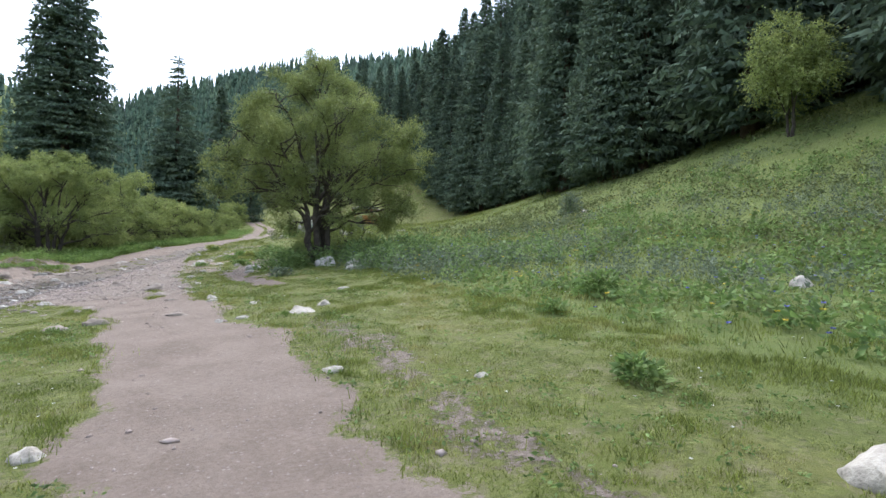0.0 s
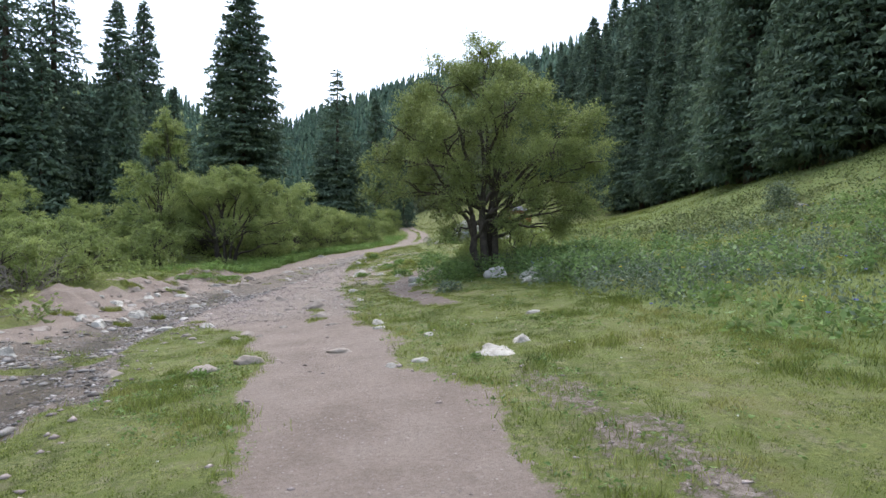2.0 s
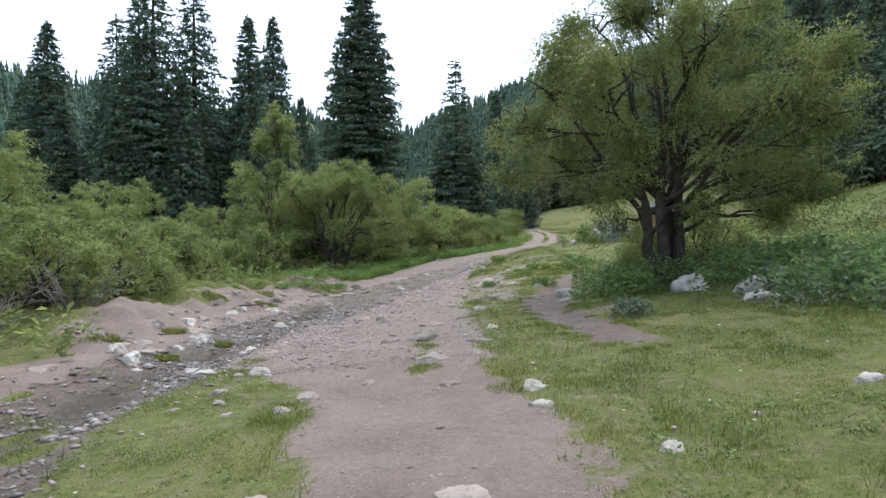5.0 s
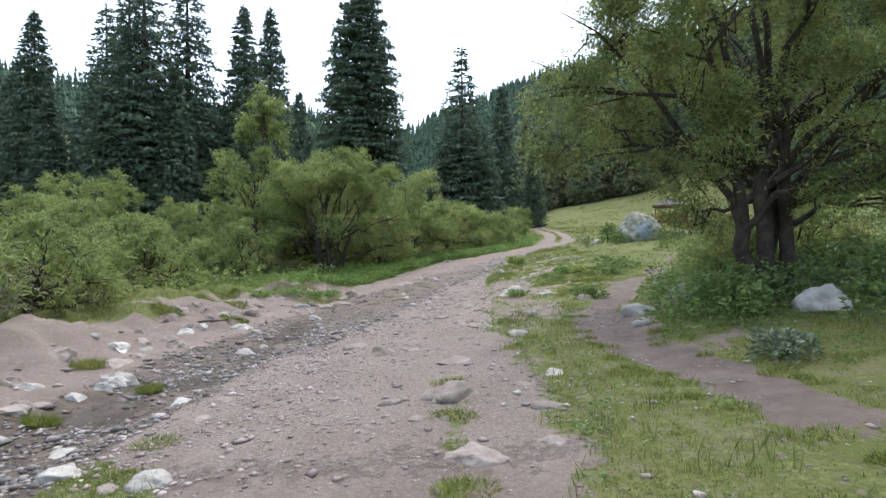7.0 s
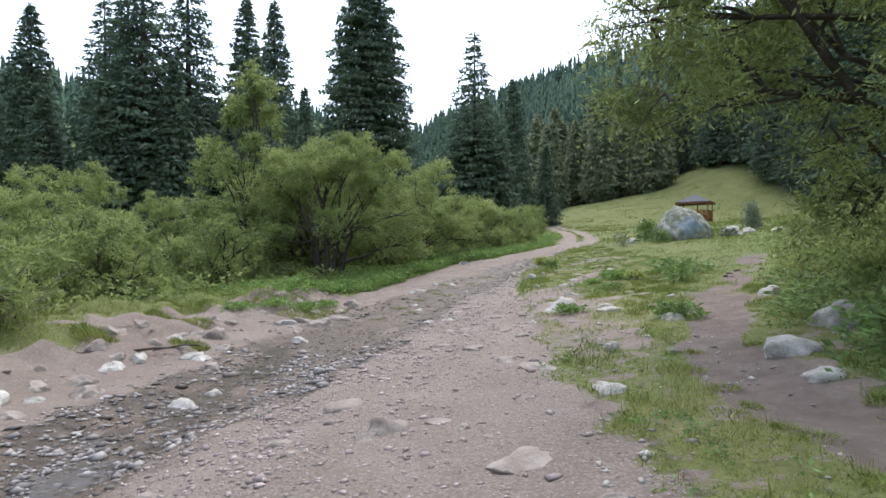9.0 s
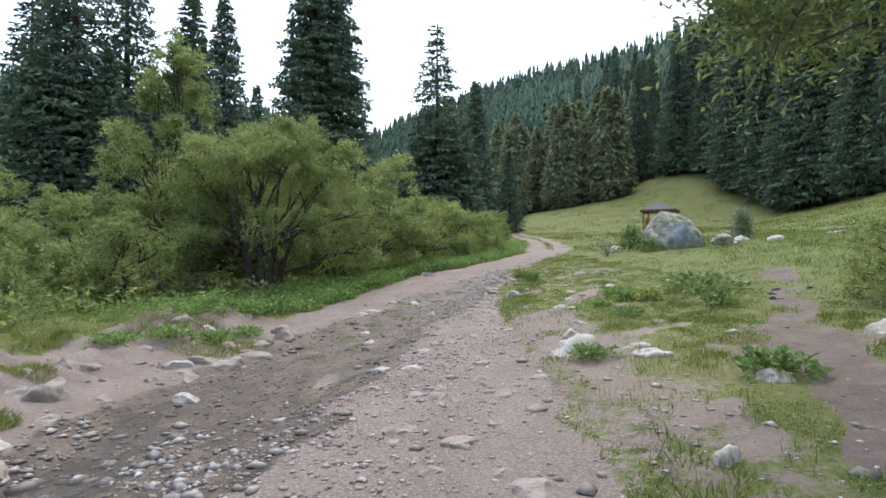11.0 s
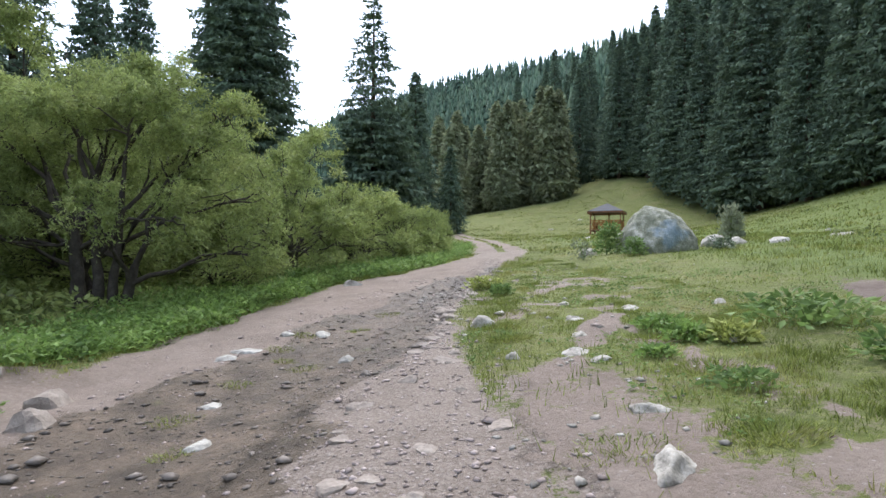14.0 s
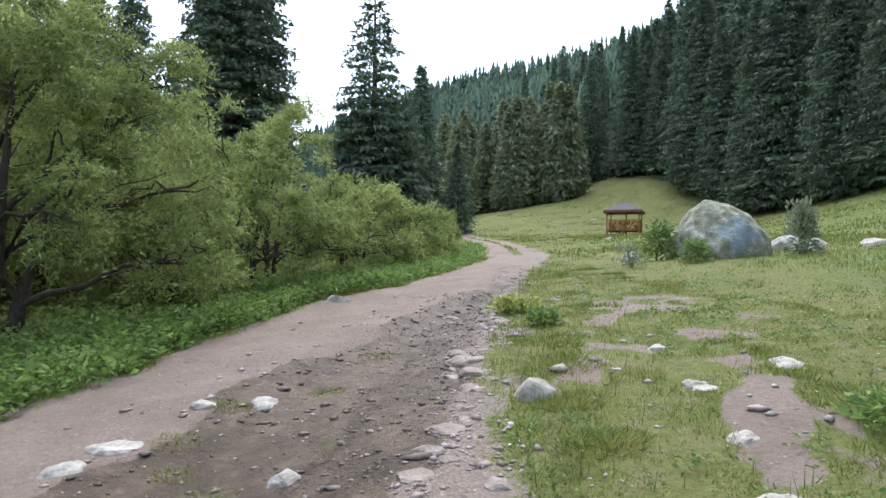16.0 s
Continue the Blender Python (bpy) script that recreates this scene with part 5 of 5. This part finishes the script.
# ---- herbs ----
def herb_mass(x, y, tall, wide, per, leaf, r, upright=0.5, z=None):
    """Leafy plants as leaves on short stalks: points and triangles."""
    n = len(x)
    rep = np.repeat(np.arange(n), per)
    m = len(rep)
    u, a = r.random(m), r.uniform(0, 6.28, m)
    rad = wide[rep] * np.sqrt(r.random(m)) * (1.05 - 0.6 * u)
    base = np.stack([x, y, height(x, y) if z is None else z], -1)
    p = base[rep] + np.stack([rad * np.cos(a), rad * np.sin(a), tall[rep] * (0.06 + 0.9 * u)], -1)
    d = np.stack([np.cos(a), np.sin(a), upright * r.normal(0.5, 0.7 if upright < 2 else 0.25, m)], -1) + r.normal(0, 0.35, (m, 3))
    ln = leaf[rep] * r.uniform(0.6, 1.3, m)
    return leaves(p, d, ln, ln * r.uniform(0.35, 0.55, m), r)


def herbs(name, x, y, tall, wide, per, leaf, label, mat, r, upright=0.5):
    v, f = herb_mass(x, y, tall, wide, per, leaf, r, upright)
    return tagged(new(name, mesh_of(name, v, f, mat)), label, "weeds", kind="stuff")


VERGE = material("verge_leaves", [(0.1, 0.175, 0.05), (0.185, 0.29, 0.08), (0.26, 0.36, 0.115)], roughness=0.55, scale=1.2, fine=12, bump=0, island=0.35, translucent=0.45)
VERGE_LEAF = material("weed_leaves", [(0.09, 0.16, 0.06), (0.17, 0.26, 0.095), (0.25, 0.34, 0.13)], roughness=0.55, scale=1.2, fine=12, bump=0, island=0.4, translucent=0.4)
VERGE_HILL = material("slope_herb_leaves", [(0.07, 0.095, 0.035), (0.13, 0.16, 0.06), (0.22, 0.22, 0.1)], roughness=0.6, scale=1.0, fine=10, bump=0, island=0.4, translucent=0.3)


def hill_weeds(x, y):
    edge = np.interp(y, [0, 6, 12, 16, 20], [6.0, 5.6, 5.0, 4.2, 3.0])
    return smooth(-0.3, 0.9, x - edge + 0.8 * value_noise(x, y, 1.5, 91)) * (1 - smooth(19, 25, y)) * (0.45 + 0.55 * value_noise(x, y, 2.0, 92)) * (1 - 0.6 * smooth(12, 22, x))


hx, hy = scatter(12000, 3.5, 30, 0, 25, lambda x, y: hill_weeds(x, y) * smooth(-0.15, 0.35, value_noise(x, y, 3.1, 98)), rng)
herbs("wormwood", hx, hy, rng.uniform(0.25, 0.7, len(hx)), rng.uniform(0.12, 0.28, len(hx)), 22, rng.uniform(0.06, 0.1, len(hx)), "grey-green wormwood growing thickly on the slope", GREY_HERB, rng, 0.9)
hx, hy = scatter(14000, 3.5, 30, 0, 25, lambda x, y: hill_weeds(x, y) * smooth(0.45, -0.2, value_noise(x, y, 3.1, 98)), rng)
herbs("meadow_herbs", hx, hy, rng.uniform(0.12, 0.45, len(hx)), rng.uniform(0.12, 0.3, len(hx)), 16, rng.uniform(0.08, 0.16, len(hx)), "leafy green meadow herbs on the slope", HERB, rng)


# taller dark leafy clumps standing out of the slope's herbs
hx, hy = scatter(420, 5.5, 24, 3, 22, lambda x, y: hill_weeds(x, y) * smooth(0.0, 0.4, value_noise(x, y, 1.7, 99)), rng)
herbs("tall_herbs", hx, hy, rng.uniform(0.4, 0.85, len(hx)), rng.uniform(0.2, 0.42, len(hx)), 70, rng.uniform(0.09, 0.17, len(hx)), "tall dark leafy herbs standing out of the slope", HERB, rng, 0.6)


def upper_weeds(x, y):
    return smooth(10, 16, x) * (1 - smooth(30, 42, y)) * np.clip(0.5 + 0.7 * value_noise(x, y, 3.0, 93) + 0.4 * value_noise(x, y, 1.0, 94), 0.1, 1) * (1 - smooth(31, 34, x))


hx, hy = scatter(9000, 10, 34, 2, 42, upper_weeds, rng)
herbs("slope_herbs", hx, hy, rng.uniform(0.12, 0.4, len(hx)), rng.uniform(0.15, 0.35, len(hx)), 9, rng.uniform(0.1, 0.17, len(hx)), "mixed green herbs on the upper slope below the forest", VERGE_HILL, rng, 0.8)


def willow_weeds(x, y):
    clear = np.ones(len(x))
    for bx, by, br in [(3.85, 18.5, 0.75), (2.6, 20.0, 0.55), (4.7, 17.4, 0.8), (5.4, 18.1, 0.5), (1.8, 19.7, 0.6)]:
        clear = clear * smooth(0.6 * br, br, np.hypot(x - bx, y - by))
    gap = np.abs(x - trail_middle(y))
    return smooth(0.5, 0.8, gap) * (x > trail_middle(y)) * smooth(4.2, 2.0, np.hypot((x - 4.9) / 1.15, y - 19.3)) * 0.9 * clear * smooth(17.0, 18.4, y + 0.6 * np.maximum(0, x - 4.5))


hx, hy = scatter(700, 3.5, 14, 12.5, 24, lambda x, y: smooth(0.0, 1.2, x - 4.6 + 0.35 * (y - 15)) * smooth(13, 15, y + 0.3 * (x - 5)) * smooth(13, 9, x) * np.clip(0.6 + value_noise(x, y, 1.3, 96), 0, 1), rng)
herbs("leafy_weeds", hx, hy, rng.uniform(0.3, 0.8, len(hx)), rng.uniform(0.18, 0.34, len(hx)), 46, rng.uniform(0.09, 0.17, len(hx)), "tall leafy green weeds growing beside the willow", VERGE_LEAF, rng, 0.5)
hx, hy = scatter(1500, 1.5, 10, 14, 25, willow_weeds, rng)
herbs("nettles", hx, hy, rng.uniform(0.25, 0.75, len(hx)), rng.uniform(0.12, 0.26, len(hx)), 42, rng.uniform(0.05, 0.11, len(hx)), "dark green weeds and nettles under the willow", HERB, rng, 0.4)




def verge(x, y):
    return smooth(0.05, -0.35, x - road_left(y) + 0.25 * value_noise(x, y, 0.8, 95)) * smooth(-4.5, -2.0, x - road_left(y)) * smooth(26, 29, y) * 0.8


hx, hy = scatter(9000, -11, 6, 26, 62, verge, rng)
herbs("verge_herbs", hx, hy, rng.uniform(0.12, 0.4, len(hx)), rng.uniform(0.12, 0.25, len(hx)), 20, rng.uniform(0.06, 0.11, len(hx)), "lush bright green herbs along the road verge", VERGE, rng)


hx, hy = scatter(15000, -6.5, 2, 27, 44, verge, rng)
herbs("lush_verge", hx, hy, rng.uniform(0.15, 0.42, len(hx)), rng.uniform(0.1, 0.2, len(hx)), 15, rng.uniform(0.06, 0.12, len(hx)), "lush leafy green plants on the road verge", VERGE, rng)


def scrub(x, y):
    edge = np.where(y < 17, -6.5, np.where(y < 19, -8.0, road_left(y) - 2.0))
    return smooth(0.2, -1.0, x - edge) * smooth(8, 11, y) * (1 - smooth(45, 60, y)) * (0.6 + 0.4 * value_noise(x, y, 2, 97))


hx, hy = scatter(6500, -20, 0, 8, 60, scrub, rng)
herbs("undergrowth", hx, hy, rng.uniform(0.2, 0.65, len(hx)), rng.uniform(0.2, 0.45, len(hx)), 26, rng.uniform(0.1, 0.18, len(hx)), "thick green undergrowth between stream and bushes", WILLOW_LIGHT, rng)


def plant(name, x, y, tall, wide, per, leaf, mat, label, upright=0.5, clumps=5):
    """One plant with several leafy shoots."""
    q = new(name)
    q.location = (x, y, float(height(x, y)))
    a = rng.uniform(0, 6.28, clumps)
    cx, cy = wide * 0.5 * np.cos(a) * rng.random(clumps), wide * 0.5 * np.sin(a) * rng.random(clumps)
    v, f = herb_mass(cx, cy, tall * rng.uniform(0.7, 1.0, clumps), np.full(clumps, wide * 0.7), per, np.full(clumps, leaf), rng, upright, np.zeros(clumps))
    part("foliage", mesh_of("foliage", v, f, mat), q)
    v, f = tubes([(bend((0, 0, -0.05), (c, d, tall * 0.8), (0, 0, 0), 4), np.array([0.012, 0.01, 0.007, 0.003]) * (0.5 + tall)) for c, d in zip(cx, cy)], 5)
    part("stems", mesh_of("stems", v, f, HERB), q)
    return tagged(q, label, "plant")


PALE_HERB = material("pale_wormwood_leaves", [(0.17, 0.2, 0.13), (0.25, 0.28, 0.19), (0.32, 0.35, 0.25)], roughness=0.7, scale=1.5, fine=12, bump=0, island=0.25, translucent=0.3)
YELLOW_HERB = material("yellowing_leaves", [(0.28, 0.33, 0.09), (0.44, 0.47, 0.16)], roughness=0.6, scale=3, fine=14, bump=0, island=0.3, translucent=0.3)
for x, y, tall, wide, per, leaf, mat, label in [
        (3.6, 3.85, 0.24, 0.3, 60, 0.09, HERB, "small leafy dock plant on the turf"),
        (4.96, 7.0, 0.22, 0.28, 36, 0.09, HERB, "fresh green leafy herb at the slope's foot"),
        (6.4, 7.8, 0.55, 0.45, 90, 0.11, HERB, "large leafy herb with reddish dead stalks"),
        (2.9, 26.0, 0.25, 0.4, 50, 0.1, HERB, "broad-leaved burdock on stony turf"),
        (3.4, 27.6, 0.36, 0.75, 80, 0.13, HERB, "spreading green herb with broad leaves"),
        (2.2, 27.3, 0.22, 0.3, 60, 0.1, YELLOW_HERB, "low herb with yellowing leaves"),
        (1.95, 28.2, 0.2, 0.4, 80, 0.08, VERGE, "leafy green herb among stones on the turf"),
        (1.9, 27.6, 0.2, 0.32, 80, 0.08, VERGE, "leafy green herb among stones on the turf"),
        (1.3, 27.0, 0.12, 0.26, 60, 0.06, VERGE, "leafy green herb among stones on the turf"),
        (0.75, 33.2, 0.28, 0.38, 80, 0.1, YELLOW_HERB, "yellow-green herb at the road's edge"),
        (0.9, 32.2, 0.2, 0.3, 60, 0.09, HERB, "leafy green herb at the road's edge"),
        (1.5, 22.2, 0.25, 0.35, 70, 0.09, HERB, "low green plant around a stone"),
        (1.4, 25.9, 0.16, 0.3, 45, 0.07, HERB, "bushy green herb on the turf"),
        (2.2, 16.3, 0.28, 0.4, 80, 0.08, GREY_HERB, "grey-green wormwood tuft beside the trail"),
        (5.7, 38.7, 1.05, 0.6, 160, 0.12, HERB, "tall green herb leaning on the great boulder"),
        (6.0, 37.4, 0.6, 0.5, 110, 0.1, HERB, "tall green herb leaning on the great boulder"),
        (8.6, 37.2, 0.4, 0.45, 90, 0.1, GREY_HERB, "grey-green weeds at the boulder's foot"),
        (4.5, 37.5, 0.7, 0.4, 40, 0.1, PALE_HERB, "tall thin grey weeds beside the road"),
        (10.9, 40.2, 1.3, 0.5, 80, 0.16, PALE_HERB, "tall grey-green wormwood bush on the meadow"),
        (18.8, 25.6, 1.5, 0.9, 220, 0.14, GREY_HERB, "dark grey-green shrub on the hillside"),
        (-5.5, 26.7, 0.2, 0.42, 90, 0.07, VERGE, "low green weeds on the ledge of the bank"),
        (-6.0, 26.3, 0.2, 0.42, 90, 0.07, VERGE, "low green weeds on the ledge of the bank"),
        (-5.1, 27.4, 0.18, 0.4, 80, 0.07, VERGE, "low green weeds on the ledge of the bank"),
        (-6.6, 25.8, 0.2, 0.42, 90, 0.07, VERGE, "low green weeds on the ledge of the bank"),
        (0.2, 23.5, 0.16, 0.3, 70, 0.06, VERGE, "leafy weeds in front of a white stone"),
        (1.36, 9.45, 0.08, 0.11, 26, 0.035, VERGE, "small leafy weed beside a white stone"),
        (-1.95, 10.02, 0.09, 0.12, 30, 0.04, VERGE, "leafy weeds in front of a pale stone"),
        (2.9, 18.9, 0.7, 0.7, 260, 0.09, HERB, "leafy shrub at the willow's foot")]:
    plant("herb_plant", x, y, tall, wide, per, leaf, mat, label, upright=3.5 if "tall grey" in label else 0.5, clumps=9 if "tall grey" in label else 5)

# low tufts of grass on the eroded bank and in the road
def grass_tuft(x, y, wide, tall, n, label):
    u, a = np.sqrt(rng.random(n)), rng.uniform(0, 6.28, n)
    bx, by = wide * u * np.cos(a), wide * 0.75 * u * np.sin(a)
    base = np.stack([bx, by, height(x + bx, y + by) - float(height(x, y)) - 0.005], -1)
    h = tall * rng.uniform(0.5, 1.2, n) * (1.1 - 0.6 * u)
    b = rng.uniform(0, 6.28, n)
    side = np.stack([np.cos(b), np.sin(b), 0 * b], -1) * rng.uniform(0.003, 0.006, n)[:, None]
    tip = base + np.stack([0.6 * h * np.cos(a) + rng.normal(0, 0.03, n), 0.6 * h * np.sin(a) + rng.normal(0, 0.03, n), h], -1)
    ob = new("grass_tuft", mesh_of("grass_tuft", np.stack([base - side, base + side, tip], 1).reshape(-1, 3), np.arange(3 * n).reshape(-1, 3), BLADE))
    ob.location = (x, y, float(height(x, y)))
    return tagged(ob, label, "grass", "tufts of grass on bare earth")


for x, y, k in [(-6.6, 23.9, 0.34), (-7.6, 25.6, 0.4), (-6.0, 22.6, 0.3), (-7.3, 24.0, 0.3), (-5.3, 26.0, 0.55), (-4.9, 26.6, 0.5), (-7.1, 21.9, 0.34), (-6.9, 17.2, 0.3), (-6.3, 18.5, 0.28), (-5.7, 27.0, 0.5), (-6.4, 26.6, 0.5), (-4.9, 17.6, 0.14), (-5.2, 16.2, 0.16)]:
    grass_tuft(x, y, k, 0.15, 900, "green grass tuft on the pale eroded bank")
for x, y, k in [(-0.95, 15.4, 0.2), (-0.85, 14.0, 0.22), (-1.05, 16.5, 0.2), (0.1, 12.9, 0.25), (-0.1, 23.6, 0.3), (0.6, 19.4, 0.25), (0.1, 25.1, 0.35), (-3.4, 15.2, 0.22), (-2.6, 13.6, 0.3)]:
    grass_tuft(x, y, k, 0.07, 320, "short grass tuft beside stones on the dirt road")

for x, y, k in [(1.7, 27.8, 0.4), (2.1, 28.6, 0.45), (0.25, 29.3, 0.3), (0.45, 30.1, 0.4), (0.2, 28.5, 0.3), (0.6, 31.2, 0.4), (1.5, 26.4, 0.4), (2.4, 25.4, 0.45), (1.0, 25.0, 0.3), (1.9, 23.6, 0.35)]:
    grass_tuft(x, y, k, 0.085, 700, "lush grass tuft among stones on the turf")

# dead branch on the bank
stick = new("dead_branch")
v, f = tubes([(bend((-0.75, 0, 0.03), (0.75, 0.1, 0.05), (0, 0.05, 0.02), 8, 0.012, rng), 0.028 * np.linspace(1, 0.4, 8)), (bend((0.1, 0.05, 0.04), (0.5, -0.15, 0.07), (0, 0, 0.02), 5), 0.012 * np.linspace(1, 0.3, 5))], 6)
part("stem", mesh_of("stem", v, f, BARK, True), stick)
stick.matrix_world = pose(-6.3, 21.9, float(height(-6.3, 21.9)) + 0.02, 0, 0, 35)
tagged(stick, "dead brown branch lying on the pale bank", "branch")

# dried dung on the trail
DUNG = material("dried_dung", [(0.03, 0.024, 0.018), (0.07, 0.055, 0.04)], scale=10, fine=50, bump=0.9)
for x, y, s in [(4.2, 26.9, 0.3), (4.6, 27.4, 0.22), (3.9, 26.3, 0.16), (5.0, 27.0, 0.18)]:
    d = stone(x, y, s, 0.1, DUNG, "dark dried dung on the bare trail", "dung", sub=2)
    d["category"] = "dung"

# small flowers in the grass
BLUE_PETAL = material("blue_petals", [(0.1, 0.1, 0.45), (0.16, 0.16, 0.6)], roughness=0.6, bump=0, island=0.2)
WHITE_PETAL = material("white_petals", [(0.6, 0.6, 0.55), (0.8, 0.8, 0.75)], roughness=0.6, bump=0)
YELLOW_PETAL = material("yellow_petals", [(0.5, 0.38, 0.04), (0.7, 0.55, 0.08)], roughness=0.6, bump=0)
for name, mat, n, x0, x1, y0, y1, z0, z1, size, label in [
        ("blue_flowers", BLUE_PETAL, 240, 4, 22, 1, 24, 0.25, 0.6, 0.03, "small blue flowers among the slope's weeds"),
        ("white_flowers", WHITE_PETAL, 900, -5, 14, 2, 36, 0.04, 0.09, 0.014, "tiny white flowers in the turf"),
        ("yellow_flowers", YELLOW_PETAL, 260, 5, 26, 1, 26, 0.2, 0.5, 0.04, "small yellow flowers on the slope")]:
    fx, fy = scatter(n, x0, x1, y0, y1, lambda x, y: 1 - smooth(0.2, 0.5, zones(x, y)[0]), rng)
    rep5 = np.repeat(np.arange(len(fx)), 5)
    a = np.tile(np.arange(5) * 1.257, len(fx))
    c = np.stack([fx, fy, height(fx, fy) + rng.uniform(z0, z1, len(fx))], -1)
    v, f = leaves(c[rep5], np.stack([np.cos(a), np.sin(a), 0.3 + 0 * a], -1), size, size * 0.7, rng)
    tagged(new(name, mesh_of(name, v, f, mat)), label, "flowers", kind="stuff")


# low clover and plantain in the turf
def clover_chance(x, y):
    return (1 - smooth(0.3, 0.7, zones(x, y)[0])) * smooth(-0.1, 0.5, value_noise(x, y, 0.9, 101))


hx, hy = scatter(9000, -5, 6, 2, 36, clover_chance, rng)
herbs("clover", hx, hy, rng.uniform(0.03, 0.08, len(hx)), rng.uniform(0.05, 0.13, len(hx)), 10, rng.uniform(0.025, 0.05, len(hx)), "low clover and plantain in the grazed turf", HERB, rng, 0.2)

gxs, gys = scatter(90000, 2, 46, 44, 112, turf_chance, rng)
tufty = value_noise(gxs, gys, 1.6, 111) > 0.0
gxs, gys = gxs[tufty], gys[tufty]
blades("far_meadow", gxs, gys, rng.uniform(0.08, 0.22, len(gxs)), rng.uniform(0.04, 0.09, len(gxs)), "tufty grass on the rising far meadow", BLADE, rng, 0.8)
for x, y, sz in [(14, 62, 0.8), (20, 90, 0.9), (25, 66, 0.7), (18, 55, 0.6), (30, 80, 0.8), (12, 75, 0.5), (26, 96, 0.9), (15, 47, 0.5), (13, 44, 0.6), (17, 43, 0.5)]:
    stone(x, y, sz, 0.3, WHITE_ROCK, "pale stone on the far meadow", group="stones on the far meadow", sub=3)

# grey dead brushwood by the stream
DEAD = material("grey_dead_wood", [(0.12, 0.105, 0.09), (0.22, 0.2, 0.175), (0.32, 0.29, 0.26)], scale=4, fine=30, bump=0.4)
for x, y, k in [(-7.6, 14.8, 0.7), (-8.0, 12.4, 0.8), (-8.4, 18.6, 0.9), (-9.4, 22.6, 0.9), (-8.2, 13.6, 0.8), (-9.0, 16.6, 1.0), (-9.9, 18.4, 1.1), (-10.6, 20.6, 1.0), (-8.8, 32.4, 0.9), (-11.6, 33.4, 1.0)]:
    brush = new("dead_brushwood")
    brush.location = (x, y, float(height(x, y)))
    runs = []
    for q in range(46):
        a, b = rng.uniform(0, 6.28), rng.uniform(0, 0.4)
        e = k * rng.uniform(0.7, 1.5)
        runs.append((bend((b * math.cos(a), b * math.sin(a), -0.02), (e * math.cos(a), e * math.sin(a), k * rng.uniform(0.15, 1.3)), (0, 0, 0.25 * k), 6, 0.05, rng), 0.011 * np.linspace(1, 0.25, 6)))
    v, f = tubes(runs, 4)
    part("brushwood", mesh_of("brushwood", v, f, DEAD, True), brush)["kind"] = "stuff"
    tagged(brush, "tangle of grey dead branches beside the stream", "brushwood", "dead brushwood")

# two short stakes by the bushes
for x, y in [(-11.4, 32.6), (-10.9, 33.1)]:
    v, f = tubes([(np.array([[0, 0, -0.1], [0.01, 0, 0.25], [0.02, 0.01, 0.55], [0.02, 0.01, 0.56]]), np.array([0.055, 0.052, 0.05, 0.001]))], 8)
    st = new("wooden_stake", mesh_of("wooden_stake", v, f, DEAD))
    st.location = (x, y, float(height(x, y)))
    tagged(st, "short grey wooden stake standing in grass", "stake", "stakes by the bushes")


# low moss and grass in the wet bed
for x, y, k in [(-2.7, 29.6, 0.16), (-2.45, 30.2, 0.14), (-2.25, 28.7, 0.18), (-2.9, 28.2, 0.14), (-3.2, 27.2, 0.2), (-1.7, 30.6, 0.15), (-3.5, 25.6, 0.16), (-2.9, 26.3, 0.14), (-1.2, 31.8, 0.2), (-2.55, 29.1, 0.12), (-3.6, 13.2, 0.2), (-4.6, 14.6, 0.25), (-5.3, 15.0, 0.22), (-4.2, 12.2, 0.25), (-5.0, 12.9, 0.3)]:
    grass_tuft(x, y, 1.3 * k, 0.055, 170, "low yellow-green moss and grass in the wet bed")

# stones stuck in the bank
for q in range(26):
    y = float(rng.uniform(16.5, 28.5))
    x = float(road_left(y) + rng.uniform(-0.8, 1.3))
    stone(x, y, float(rng.uniform(0.16, 0.42)), float(rng.uniform(0.08, 0.18)), DIRTY_ROCK, "pale stone stuck in the eroded earth bank", group="stones in the bank", sub=3)

# stones bedded in the road and its gravel
for q in range(90):
    y = float(rng.uniform(12.5, 33))
    x = float(rng.uniform(wet_right(y), road_right(y)))
    size = float(rng.uniform(0.12, 0.36))
    stone(x, y, size, size * 0.3, DIRTY_ROCK, "flat pale stone embedded in the packed dirt road", group="stones in the road", sub=3)

# larger stones and lumps of dried earth along the stream's far side
for q in range(64):
    y = float(rng.uniform(9.5, 28))
    inner = float(max(road_left(y) - 0.6, wet_left(y) - 1.9)) if y > 15 else float(wet_left(y)) - 1.5
    x = inner + float(rng.random()) * (float(wet_left(y)) + 0.25 - inner)
    size = float(rng.uniform(0.22, 0.62))
    stone(x, y, size, size * float(rng.uniform(0.3, 0.5)), DIRTY_ROCK if q % 3 else ROCK, "pale stone lying along the stream's edge", group="stones along the stream's edge", sub=3)

# tufts creeping into the trail
for q in range(34):
    y = float(rng.uniform(13.8, 20.5))
    x = float(trail_middle(y)) + float(rng.choice([-1, 1])) * float(rng.uniform(0.22, 0.6))
    grass_tuft(x, y, float(rng.uniform(0.07, 0.17)), 0.065, 150, "small grass tuft at the edge of the trodden trail")
